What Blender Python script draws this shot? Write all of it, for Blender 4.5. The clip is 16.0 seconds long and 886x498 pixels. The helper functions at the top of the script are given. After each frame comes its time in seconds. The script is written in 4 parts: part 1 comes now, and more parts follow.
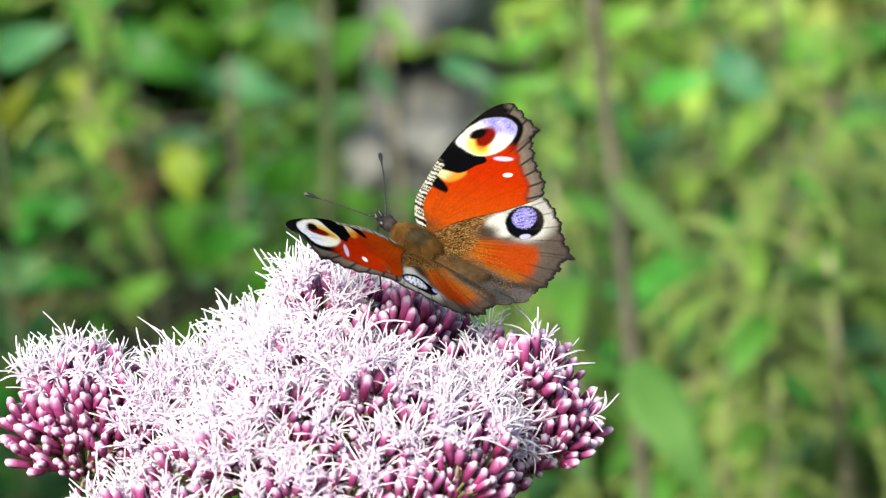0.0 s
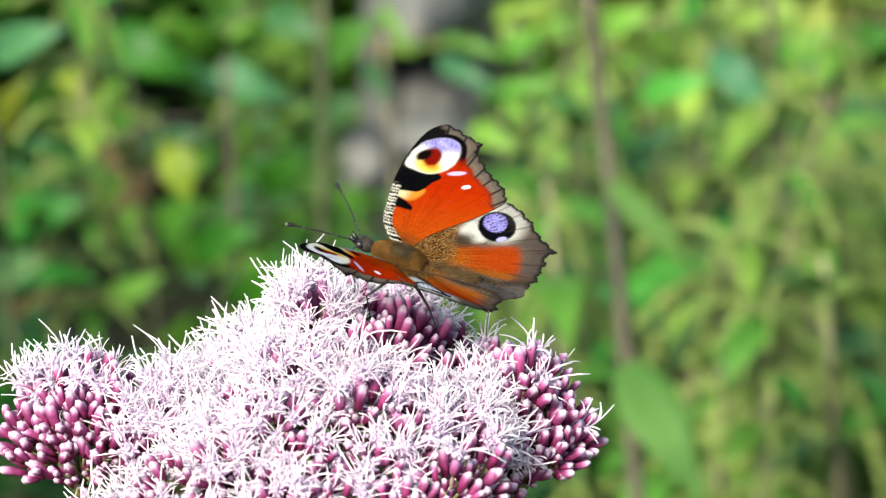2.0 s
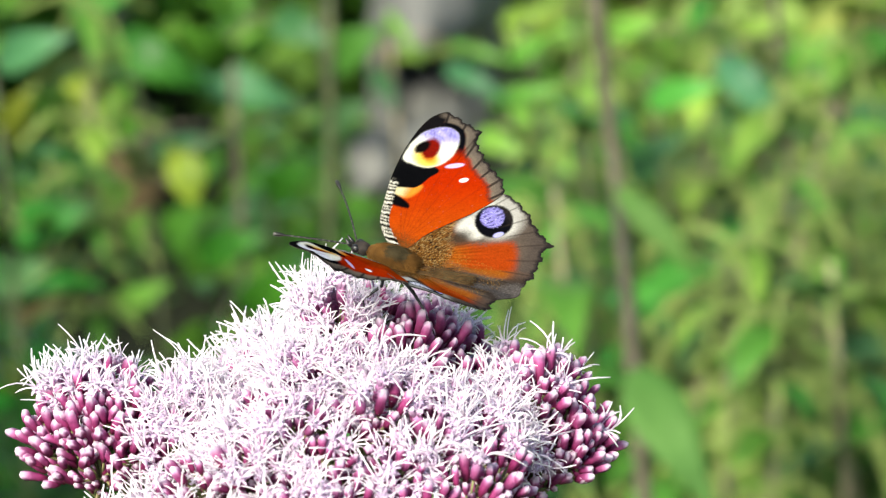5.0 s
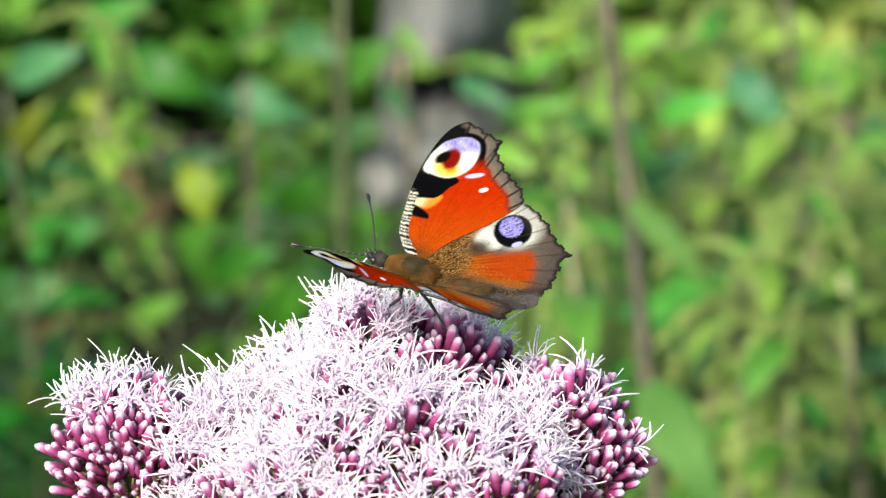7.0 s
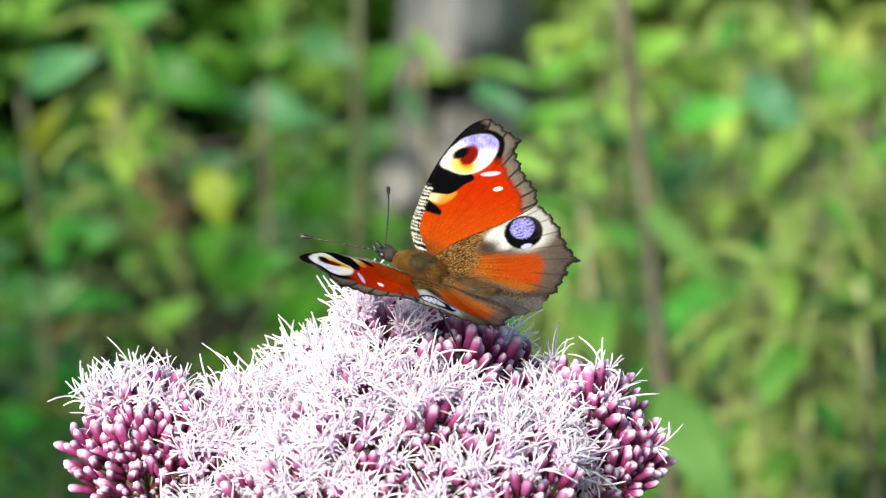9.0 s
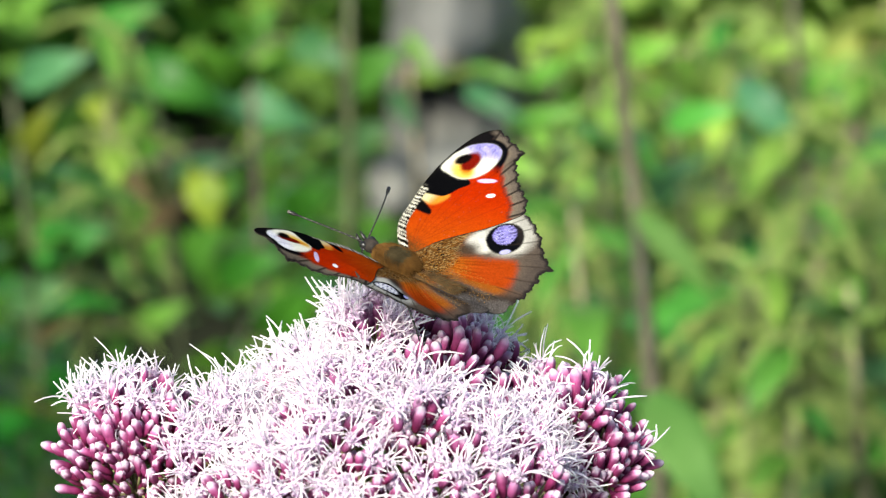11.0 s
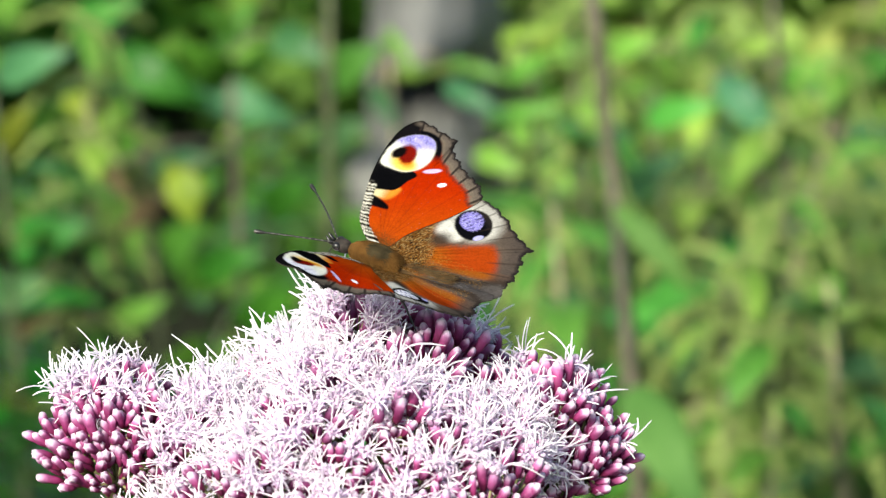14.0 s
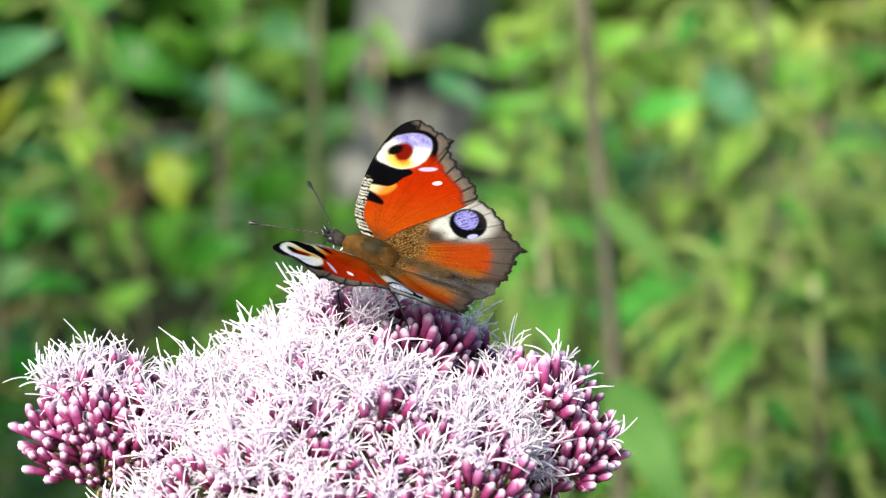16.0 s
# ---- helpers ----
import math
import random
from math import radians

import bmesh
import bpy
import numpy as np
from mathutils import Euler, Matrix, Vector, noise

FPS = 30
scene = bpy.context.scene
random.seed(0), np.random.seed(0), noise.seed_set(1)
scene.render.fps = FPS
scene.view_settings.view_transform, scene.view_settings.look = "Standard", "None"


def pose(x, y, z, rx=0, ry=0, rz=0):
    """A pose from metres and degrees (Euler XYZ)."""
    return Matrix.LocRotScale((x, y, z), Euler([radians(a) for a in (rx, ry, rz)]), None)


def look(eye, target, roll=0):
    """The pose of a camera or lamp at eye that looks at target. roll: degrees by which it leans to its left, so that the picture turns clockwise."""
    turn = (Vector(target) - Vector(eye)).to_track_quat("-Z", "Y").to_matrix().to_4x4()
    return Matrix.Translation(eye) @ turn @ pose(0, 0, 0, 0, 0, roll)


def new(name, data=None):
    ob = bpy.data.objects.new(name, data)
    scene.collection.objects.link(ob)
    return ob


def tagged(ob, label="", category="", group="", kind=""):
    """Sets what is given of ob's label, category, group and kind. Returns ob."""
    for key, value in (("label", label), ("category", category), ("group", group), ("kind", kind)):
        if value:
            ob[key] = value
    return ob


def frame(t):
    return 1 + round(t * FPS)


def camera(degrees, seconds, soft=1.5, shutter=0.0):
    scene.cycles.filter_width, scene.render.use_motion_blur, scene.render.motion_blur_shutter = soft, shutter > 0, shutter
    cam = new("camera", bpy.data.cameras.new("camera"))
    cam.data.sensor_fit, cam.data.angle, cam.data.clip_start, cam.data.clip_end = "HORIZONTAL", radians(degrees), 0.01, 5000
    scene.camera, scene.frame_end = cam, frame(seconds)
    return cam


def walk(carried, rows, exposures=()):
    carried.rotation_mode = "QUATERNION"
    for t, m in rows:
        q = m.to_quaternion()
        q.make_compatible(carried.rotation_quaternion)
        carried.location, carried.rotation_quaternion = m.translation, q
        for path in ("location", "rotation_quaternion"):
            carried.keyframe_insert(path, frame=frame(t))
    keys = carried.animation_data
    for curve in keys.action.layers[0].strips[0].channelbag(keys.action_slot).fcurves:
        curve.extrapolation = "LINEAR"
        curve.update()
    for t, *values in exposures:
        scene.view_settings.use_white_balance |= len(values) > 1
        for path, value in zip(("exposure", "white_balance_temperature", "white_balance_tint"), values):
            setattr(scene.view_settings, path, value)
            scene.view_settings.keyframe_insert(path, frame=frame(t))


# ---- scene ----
MM = 0.001

# ---- camera: held in front of the flower, turning a little ----
cam = camera(12.5, 16.0, soft=1.25)
cam.data.dof.use_dof = True
cam.data.dof.focus_distance = 0.638
cam.data.dof.aperture_fstop = 34.0
walk(cam, [
    (0, pose(0.00000, -0.60140, 1.21889, 70.00, -0.00, -0.00)),
    (0.5, pose(0.00000, -0.60140, 1.21889, 69.99, -0.03, 0.04)),
    (1, pose(0.00000, -0.60140, 1.21889, 69.93, -0.25, 0.13)),
    (1.5, pose(0.00000, -0.60140, 1.21889, 69.96, -0.43, 0.11)),
    (2, pose(0.00000, -0.60140, 1.21889, 70.00, -0.39, 0.06)),
    (2.5, pose(0.00000, -0.60140, 1.21889, 70.06, -0.17, -0.04)),
    (3, pose(0.00000, -0.60140, 1.21889, 70.06, -0.19, 0.00)),
    (3.5, pose(0.00000, -0.60140, 1.21889, 70.05, -0.23, 0.08)),
    (6, pose(0.00000, -0.60140, 1.21889, 70.20, -0.28, 0.13)),
    (6.5, pose(0.00000, -0.60140, 1.21889, 70.27, -0.18, 0.18)),
    (7, pose(0.00000, -0.60140, 1.21889, 70.29, -0.05, 0.24)),
    (7.5, pose(0.00000, -0.60140, 1.21889, 70.35, -0.11, 0.36)),
    (8, pose(0.00000, -0.60140, 1.21889, 70.31, -0.20, 0.42)),
    (8.5, pose(0.00000, -0.60140, 1.21889, 70.33, -0.17, 0.45)),
    (9, pose(0.00000, -0.60140, 1.21889, 70.36, -0.17, 0.52)),
    (11.5, pose(0.00000, -0.60140, 1.21889, 70.40, -0.55, 0.43)),
    (12, pose(0.00000, -0.60140, 1.21889, 70.32, -0.80, 0.52)),
    (12.5, pose(0.00000, -0.60140, 1.21889, 70.27, -0.95, 0.55)),
    (13, pose(0.00000, -0.60140, 1.21889, 70.25, -0.85, 0.39)),
    (13.5, pose(0.00000, -0.60140, 1.21889, 70.27, -0.96, 0.33)),
    (14, pose(0.00000, -0.60140, 1.21889, 70.34, -0.58, 0.21)),
    (14.5, pose(0.00000, -0.60140, 1.21889, 70.30, -0.67, 0.22)),
    (15, pose(0.00000, -0.60140, 1.21889, 70.19, -1.38, 0.42)),
    (15.5, pose(0.00000, -0.60140, 1.21889, 70.23, -1.47, 0.37)),
    (16, pose(0.00000, -0.60140, 1.21889, 70.21, -1.44, 0.30)),
], exposures=[(0, 0.95, 6850, 3), (16, 0.95, 6850, 3)])

# ---- daylight: soft hazy sun from the left behind the camera ----
SUN_ELEVATION, SUN_AZIMUTH = radians(36), radians(-150)
world = bpy.data.worlds.new("sky")
scene.world = world
world.use_nodes = True
wn, wl = world.node_tree.nodes, world.node_tree.links
sky = wn.new("ShaderNodeTexSky")
sky.sky_type, sky.sun_disc = "NISHITA", False
sky.sun_elevation, sky.sun_rotation = SUN_ELEVATION, SUN_AZIMUTH
wl.new(sky.outputs[0], wn["Background"].inputs["Color"])
wn["Background"].inputs["Strength"].default_value = 0.13
sun_data = bpy.data.lights.new("sun", "SUN")
sun_data.energy, sun_data.angle, sun_data.color = 4.9, radians(20.0), (1.0, 0.965, 0.91)
sun = new("sun", sun_data)
sun_from = Vector((math.sin(SUN_AZIMUTH) * math.cos(SUN_ELEVATION), math.cos(SUN_AZIMUTH) * math.cos(SUN_ELEVATION), math.sin(SUN_ELEVATION)))
sun.matrix_world = look(sun_from * 10, (0, 0, 0))

# ---- materials ----
def material(name, colour, rough=0.6, spec=0.4, transmit=0.0):
    """A principled material; returns it with its nodes, links, shader."""
    m = bpy.data.materials.new(name)
    m.use_nodes = True
    n, l = m.node_tree.nodes, m.node_tree.links
    s = n["Principled BSDF"]
    s.inputs["Base Color"].default_value = (*colour, 1)
    s.inputs["Roughness"].default_value = rough
    s.inputs["Specular IOR Level"].default_value = spec
    if transmit:
        mix, thin = n.new("ShaderNodeMixShader"), n.new("ShaderNodeBsdfTranslucent")
        thin.inputs["Color"].default_value = (*colour, 1)
        mix.inputs[0].default_value = transmit
        l.new(s.outputs[0], mix.inputs[1])
        l.new(thin.outputs[0], mix.inputs[2])
        l.new(mix.outputs[0], n["Material Output"].inputs["Surface"])
        m["thin"] = thin.name
    return m, n, l, s


def colour_into(m, n, l, s, socket):
    l.new(socket, s.inputs["Base Color"])
    if "thin" in m:
        l.new(socket, n[m["thin"]].inputs["Color"])


def ramp(n, l, fac, stops):
    r = n.new("ShaderNodeValToRGB")
    while len(r.color_ramp.elements) < len(stops):
        r.color_ramp.elements.new(0.5)
    for e, (p, c) in zip(r.color_ramp.elements, stops):
        e.position, e.color = p, (*c, 1)
    l.new(fac, r.inputs[0])
    return r.outputs[0]


def mixed(n, l, fac, a, b, kind="MIX"):
    x = n.new("ShaderNodeMix")
    x.data_type, x.blend_type = "RGBA", kind
    for sock, v in ((x.inputs[0], fac), (x.inputs[6], a), (x.inputs[7], b)):
        if isinstance(v, (int, float)):
            sock.default_value = v
        elif isinstance(v, tuple):
            sock.default_value = (*v, 1)
        else:
            l.new(v, sock)
    return x.outputs[2]


def noise_tex(n, l, scale, detail=4.0, coord="Object"):
    c, t = n.new("ShaderNodeTexCoord"), n.new("ShaderNodeTexNoise")
    t.inputs["Scale"].default_value, t.inputs["Detail"].default_value = scale, detail
    l.new(c.outputs[coord], t.inputs["Vector"])
    return t.outputs["Fac"]


def bump(n, l, s, height, strength, distance):
    b = n.new("ShaderNodeBump")
    b.inputs["Strength"].default_value, b.inputs["Distance"].default_value = strength, distance
    l.new(height, b.inputs["Height"])
    l.new(b.outputs[0], s.inputs["Normal"])


def varied(name, dark, light, scale, rough=0.6, spec=0.4, transmit=0.0, relief=0.0, spread=0.0, detail=4.0):
    """Two colours mixed by noise, with each object shifted by its own random value."""
    m, n, l, s = material(name, light, rough, spec, transmit)
    f = noise_tex(n, l, scale, detail)
    c = ramp(n, l, f, [(0.32, dark), (0.68, light)])
    if spread:
        info, hsv = n.new("ShaderNodeObjectInfo"), n.new("ShaderNodeHueSaturation")
        lo = n.new("ShaderNodeMapRange")
        lo.inputs[3].default_value, lo.inputs[4].default_value = 1 - spread, 1 + spread
        l.new(info.outputs["Random"], lo.inputs[0])
        l.new(lo.outputs[0], hsv.inputs["Value"])
        l.new(c, hsv.inputs["Color"])
        c = hsv.outputs[0]
    colour_into(m, n, l, s, c)
    if relief:
        bump(n, l, s, f, 0.6, relief)
    return m


def along(name, attr, stops, rough=0.5, spec=0.4, transmit=0.0, grain=0.12, scale=900.0):
    """A colour that runs along a piece by its attribute (0 at the base, 1 at the tip), with fine grain."""
    m, n, l, s = material(name, stops[0][1], rough, spec, transmit)
    a = n.new("ShaderNodeAttribute")
    a.attribute_name = attr
    c = ramp(n, l, a.outputs["Fac"], stops)
    info, hsv, lo = n.new("ShaderNodeObjectInfo"), n.new("ShaderNodeHueSaturation"), n.new("ShaderNodeMapRange")
    lo.inputs[3].default_value, lo.inputs[4].default_value = 0.85, 1.15
    geo = n.new("ShaderNodeNewGeometry")
    add, fr = n.new("ShaderNodeMath"), n.new("ShaderNodeMath")
    add.operation, fr.operation = "ADD", "FRACT"
    l.new(info.outputs["Random"], add.inputs[0])
    l.new(geo.outputs["Random Per Island"], add.inputs[1])
    l.new(add.outputs[0], fr.inputs[0])
    l.new(fr.outputs[0], lo.inputs[0])
    l.new(lo.outputs[0], hsv.inputs["Value"])
    l.new(c, hsv.inputs["Color"])
    f = noise_tex(n, l, scale)
    c = mixed(n, l, grain * 2, hsv.outputs[0], ramp(n, l, f, [(0.3, (0.35, 0.35, 0.35)), (0.7, (1, 1, 1))]), "MULTIPLY")
    colour_into(m, n, l, s, c)
    return m


BUD = along("bud_skin", "along", [(0.0, (0.13, 0.018, 0.035)), (0.3, (0.25, 0.020, 0.10)), (0.62, (0.37, 0.060, 0.20)), (0.78, (0.50, 0.16, 0.35)), (0.88, (0.72, 0.46, 0.65)), (1.0, (0.86, 0.72, 0.82))], 0.55, 0.3, 0.22, 0.3)
FLORET = along("floret_tube", "along", [(0.0, (0.20, 0.035, 0.10)), (0.3, (0.40, 0.09, 0.25)), (0.6, (0.58, 0.28, 0.50)), (0.85, (0.76, 0.52, 0.74)), (1.0, (0.86, 0.70, 0.86))], 0.55, 0.3, 0.3)
STYLE = along("style_thread", "along", [(0.0, (0.84, 0.62, 0.80)), (0.35, (0.93, 0.84, 0.92)), (1.0, (0.98, 0.94, 0.96))], 0.5, 0.2, 0.6, 0.02)
GREEN_STEM = varied("flower_stem", (0.10, 0.13, 0.04), (0.24, 0.20, 0.10), 300, 0.6, 0.3, 0, 0.0002)
CHITIN = varied("black_chitin", (0.003, 0.0025, 0.002), (0.012, 0.009, 0.007), 1500, 0.42, 0.5)
FUR = varied("golden_brown_fur", (0.072, 0.034, 0.008), (0.145, 0.068, 0.016), 420, 0.85, 0.1)
SADDLE = varied("olive_grey_fur", (0.032, 0.024, 0.011), (0.075, 0.056, 0.026), 500, 0.85, 0.1)
TAIL_FUR = varied("dull_brown_fur", (0.045, 0.024, 0.009), (0.10, 0.054, 0.019), 500, 0.85, 0.1)
UNDERSIDE = varied("wing_underside", (0.008, 0.006, 0.005), (0.035, 0.026, 0.02), 900, 0.75, 0.2)


def wing_material():
    m, n, l, s = material("wing_scales", (0.5, 0.1, 0.05), 0.9, 0.0)
    a = n.new("ShaderNodeAttribute")
    a.attribute_name = "scales"
    f = noise_tex(n, l, 4200, 2.0)
    g = noise_tex(n, l, 700, 3.0)
    c = mixed(n, l, 0.38, a.outputs["Color"], ramp(n, l, f, [(0.3, (0.45, 0.45, 0.45)), (0.68, (1.2, 1.2, 1.2))]), "MULTIPLY")
    c = mixed(n, l, 0.3, c, ramp(n, l, g, [(0.3, (0.7, 0.7, 0.7)), (0.7, (1.1, 1.1, 1.1))]), "MULTIPLY")
    l.new(c, s.inputs["Base Color"])
    bump(n, l, s, f, 0.25, 0.00006)
    return m


WING = wing_material()
PALE = varied("pale_dashes", (0.03, 0.027, 0.022), (0.10, 0.095, 0.08), 900, 0.6, 0.3)


def leaf_material(name, dark, light, rough=0.36, glow=0.3):
    """Leaf green with paler veins, blotches and a shift from leaf to leaf."""
    m, n, l, s = material(name, light, rough, 0.12, glow)
    f, g = noise_tex(n, l, 38, 5.0), noise_tex(n, l, 260, 3.0)
    c = ramp(n, l, f, [(0.3, dark), (0.7, light)])
    c = mixed(n, l, 0.35, c, ramp(n, l, g, [(0.35, (0.6, 0.6, 0.6)), (0.7, (1.2, 1.2, 1.2))]), "MULTIPLY")
    info, hsv = n.new("ShaderNodeObjectInfo"), n.new("ShaderNodeHueSaturation")
    hue, val = n.new("ShaderNodeMapRange"), n.new("ShaderNodeMapRange")
    hue.inputs[3].default_value, hue.inputs[4].default_value = 0.465, 0.525
    val.inputs[3].default_value, val.inputs[4].default_value = 0.6, 1.25
    l.new(info.outputs["Random"], hue.inputs[0])
    mul, fr = n.new("ShaderNodeMath"), n.new("ShaderNodeMath")
    mul.operation, fr.operation = "MULTIPLY", "FRACT"
    mul.inputs[1].default_value = 7.31
    l.new(info.outputs["Random"], mul.inputs[0])
    l.new(mul.outputs[0], fr.inputs[0])
    l.new(fr.outputs[0], val.inputs[0])
    l.new(hue.outputs[0], hsv.inputs["Hue"])
    l.new(val.outputs[0], hsv.inputs["Value"])
    l.new(c, hsv.inputs["Color"])
    colour_into(m, n, l, s, hsv.outputs[0])
    bump(n, l, s, g, 0.4, 0.0008)
    return m


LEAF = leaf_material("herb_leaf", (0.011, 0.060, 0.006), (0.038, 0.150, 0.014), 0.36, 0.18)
LIGHT_LEAF = leaf_material("light_green_leaf", (0.046, 0.170, 0.020), (0.098, 0.275, 0.044))
BLUE_LEAF = leaf_material("blue_green_leaf", (0.024, 0.092, 0.034), (0.070, 0.195, 0.072), 0.38, 0.2)
BROAD_LEAF = leaf_material("broad_leaf", (0.05, 0.125, 0.024), (0.09, 0.185, 0.042), 0.62)
# meadow and straw greens: bright sunlight is put into the leaf colour
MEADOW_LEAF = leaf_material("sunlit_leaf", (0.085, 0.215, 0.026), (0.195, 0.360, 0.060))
STRAW_LEAF = leaf_material("sunlit_straw_leaf", (0.30, 0.42, 0.075), (0.50, 0.61, 0.17), 0.5, 0.45)
YELLOW_LEAF = leaf_material("yellow_leaf", (0.08, 0.15, 0.014), (0.16, 0.24, 0.03))
BROWN_LEAF = leaf_material("withered_leaf", (0.06, 0.045, 0.018), (0.14, 0.10, 0.045), 0.7)
WEED_STEM = varied("weed_stem", (0.035, 0.045, 0.02), (0.09, 0.10, 0.045), 60, 0.65, 0.3, 0, 0.0005, 0.3)
BROWN_STEM = varied("dry_brown_stem", (0.06, 0.054, 0.036), (0.14, 0.12, 0.085), 60, 0.7, 0.2, 0, 0.0005)
TASSEL = varied("seed_tassel", (0.13, 0.20, 0.045), (0.30, 0.37, 0.11), 400, 0.75, 0.2, 0.2, 0, 0.3)
DRY_STEM = varied("straw_stem", (0.14, 0.12, 0.07), (0.30, 0.25, 0.16), 60, 0.75, 0.2, 0, 0.0005, 0.25)
ROCK = varied("grey_stone", (0.06, 0.06, 0.052), (0.17, 0.165, 0.15), 9, 0.85, 0.3, 0, 0.01, 0, 8.0)
SOIL = varied("dark_soil", (0.005, 0.006, 0.003), (0.022, 0.026, 0.010), 6, 0.95, 0.2, 0, 0.01, 0, 8.0)


# ---- mesh helpers ----
def mesh_of(name, verts, faces, mats=(), slots=None, attrs=None, smooth=True):
    me = bpy.data.meshes.new(name)
    me.from_pydata([tuple(v) for v in verts], [], [tuple(f) for f in faces])
    for m in mats:
        me.materials.append(m)
    if slots is not None:
        me.polygons.foreach_set("material_index", np.asarray(slots, dtype=np.int32))
    if smooth:
        me.polygons.foreach_set("use_smooth", np.ones(len(me.polygons), dtype=bool))
    for key, values in (attrs or {}).items():
        if np.ndim(values) == 2:
            me.color_attributes.new(key, "FLOAT_COLOR", "POINT").data.foreach_set("color", np.c_[values, np.ones(len(values))].astype(np.float32).ravel())
        else:
            me.attributes.new(key, "FLOAT", "POINT").data.foreach_set("value", np.asarray(values, dtype=np.float32))
    me.update()
    return me


def child(name, me, parent, m=None, label=""):
    ob = new(name, me)
    ob.parent = parent
    if m is not None:
        ob.matrix_basis = m
    return tagged(ob, label)


class Shape:
    """Collects tubes and lathes into one mesh, with material slots and an attribute from base to tip."""

    def __init__(self):
        self.v, self.f, self.s, self.a = [], [], [], []

    def rings(self, rings, slot=0, along=None, cap=True):
        base, n = len(self.v), len(rings[0])
        for i, r in enumerate(rings):
            self.v += [tuple(p) for p in r]
            self.a += [along[i] if along else i / (len(rings) - 1)] * n
        for i in range(len(rings) - 1):
            for j in range(n):
                a, b = base + i * n + j, base + i * n + (j + 1) % n
                self.f.append((a, b, b + n, a + n))
                self.s.append(slot)
        if cap:
            self.f += [tuple(base + j for j in reversed(range(n))), tuple(base + (len(rings) - 1) * n + j for j in range(n))]
            self.s += [slot, slot]

    def tube(self, pts, radii, sides=6, slot=0, along=None):
        pts = [Vector(p) for p in pts]
        rings = []
        side = None
        for i, p in enumerate(pts):
            d = (pts[min(i + 1, len(pts) - 1)] - pts[max(i - 1, 0)]).normalized()
            if side is None:
                side = d.orthogonal().normalized()
            side = (side - d * side.dot(d)).normalized()
            up = d.cross(side)
            r = radii[i] if isinstance(radii, (list, tuple)) else radii
            rings.append([p + (side * math.cos(t) + up * math.sin(t)) * r for t in (2 * math.pi * j / sides for j in range(sides))])
        self.rings(rings, slot, along)

    def lathe(self, profile, m, sides=8, slot=0, along=None):
        """profile: (height, radius) pairs up the z axis of the pose m."""
        rings = [[m @ Vector((r * math.cos(t), r * math.sin(t), z)) for t in (2 * math.pi * j / sides for j in range(sides))] for z, r in profile]
        self.rings(rings, slot, along)

    def ball(self, centre, radii, turn=None, n=10, k=7, slot=0):
        turn = turn or Matrix.Identity(3)
        rings = []
        for i in range(k + 1):
            a = math.pi * (0.02 + 0.96 * i / k)
            rings.append([Vector(centre) + turn @ Vector((radii[0] * -math.cos(a), radii[1] * math.sin(a) * math.cos(t), radii[2] * math.sin(a) * math.sin(t)))
                          for t in (2 * math.pi * j / n for j in range(n))])
        self.rings(rings, slot)

    def mesh(self, name, mats, smooth=True):
        return mesh_of(name, self.v, self.f, mats, self.s, {"along": self.a}, smooth)

    def merge(self, me, m):
        base = len(self.v)
        self.v += [tuple(m @ v.co) for v in me.vertices]
        self.a += [d.value for d in me.attributes["along"].data]
        self.f += [tuple(base + i for i in p.vertices) for p in me.polygons]
        self.s += [p.material_index for p in me.polygons]


def facing(place, direction, spin=0.0, scale=1.0):
    """A pose whose z axis points along direction."""
    q = Vector(direction).to_track_quat("Z", "Y").to_matrix().to_4x4()
    return Matrix.Translation(place) @ q @ Matrix.Rotation(spin, 4, "Z") @ Matrix.Scale(scale, 4)


# ---- the flower ----
def bud_mesh(rng, length, width):
    """A closed head: a slim club of overlapping bracts below, five pressed lobes at the blunt tip."""
    s = Shape()
    lean = rng.uniform(-0.12, 0.12)
    prof = [(0, .36), (.08, .58), (.22, .80), (.40, .92), (.46, .86), (.62, .98), (.76, .96), (.87, .80), (.95, .52), (1.0, .16)]
    rings = []
    for z, r in prof:
        lobe = .05 + .17 * max(0, (z - .45) / .55)
        ridge = [1 + lobe * math.cos(math.pi * j) + rng.uniform(-.04, .04) for j in range(10)]
        top = [z + (.03 * rng.uniform(-1, 1) if z > .8 else 0) for j in range(10)]
        rings.append([Vector((width * r * ridge[j] * math.cos(t) + lean * length * z * z, width * r * ridge[j] * math.sin(t), length * top[j])) * MM for j, t in ((j, 2 * math.pi * j / 10 + z * .5) for j in range(10))])
    s.rings(rings, 0, [z for z, r in prof])
    return s.mesh("bud", [BUD])


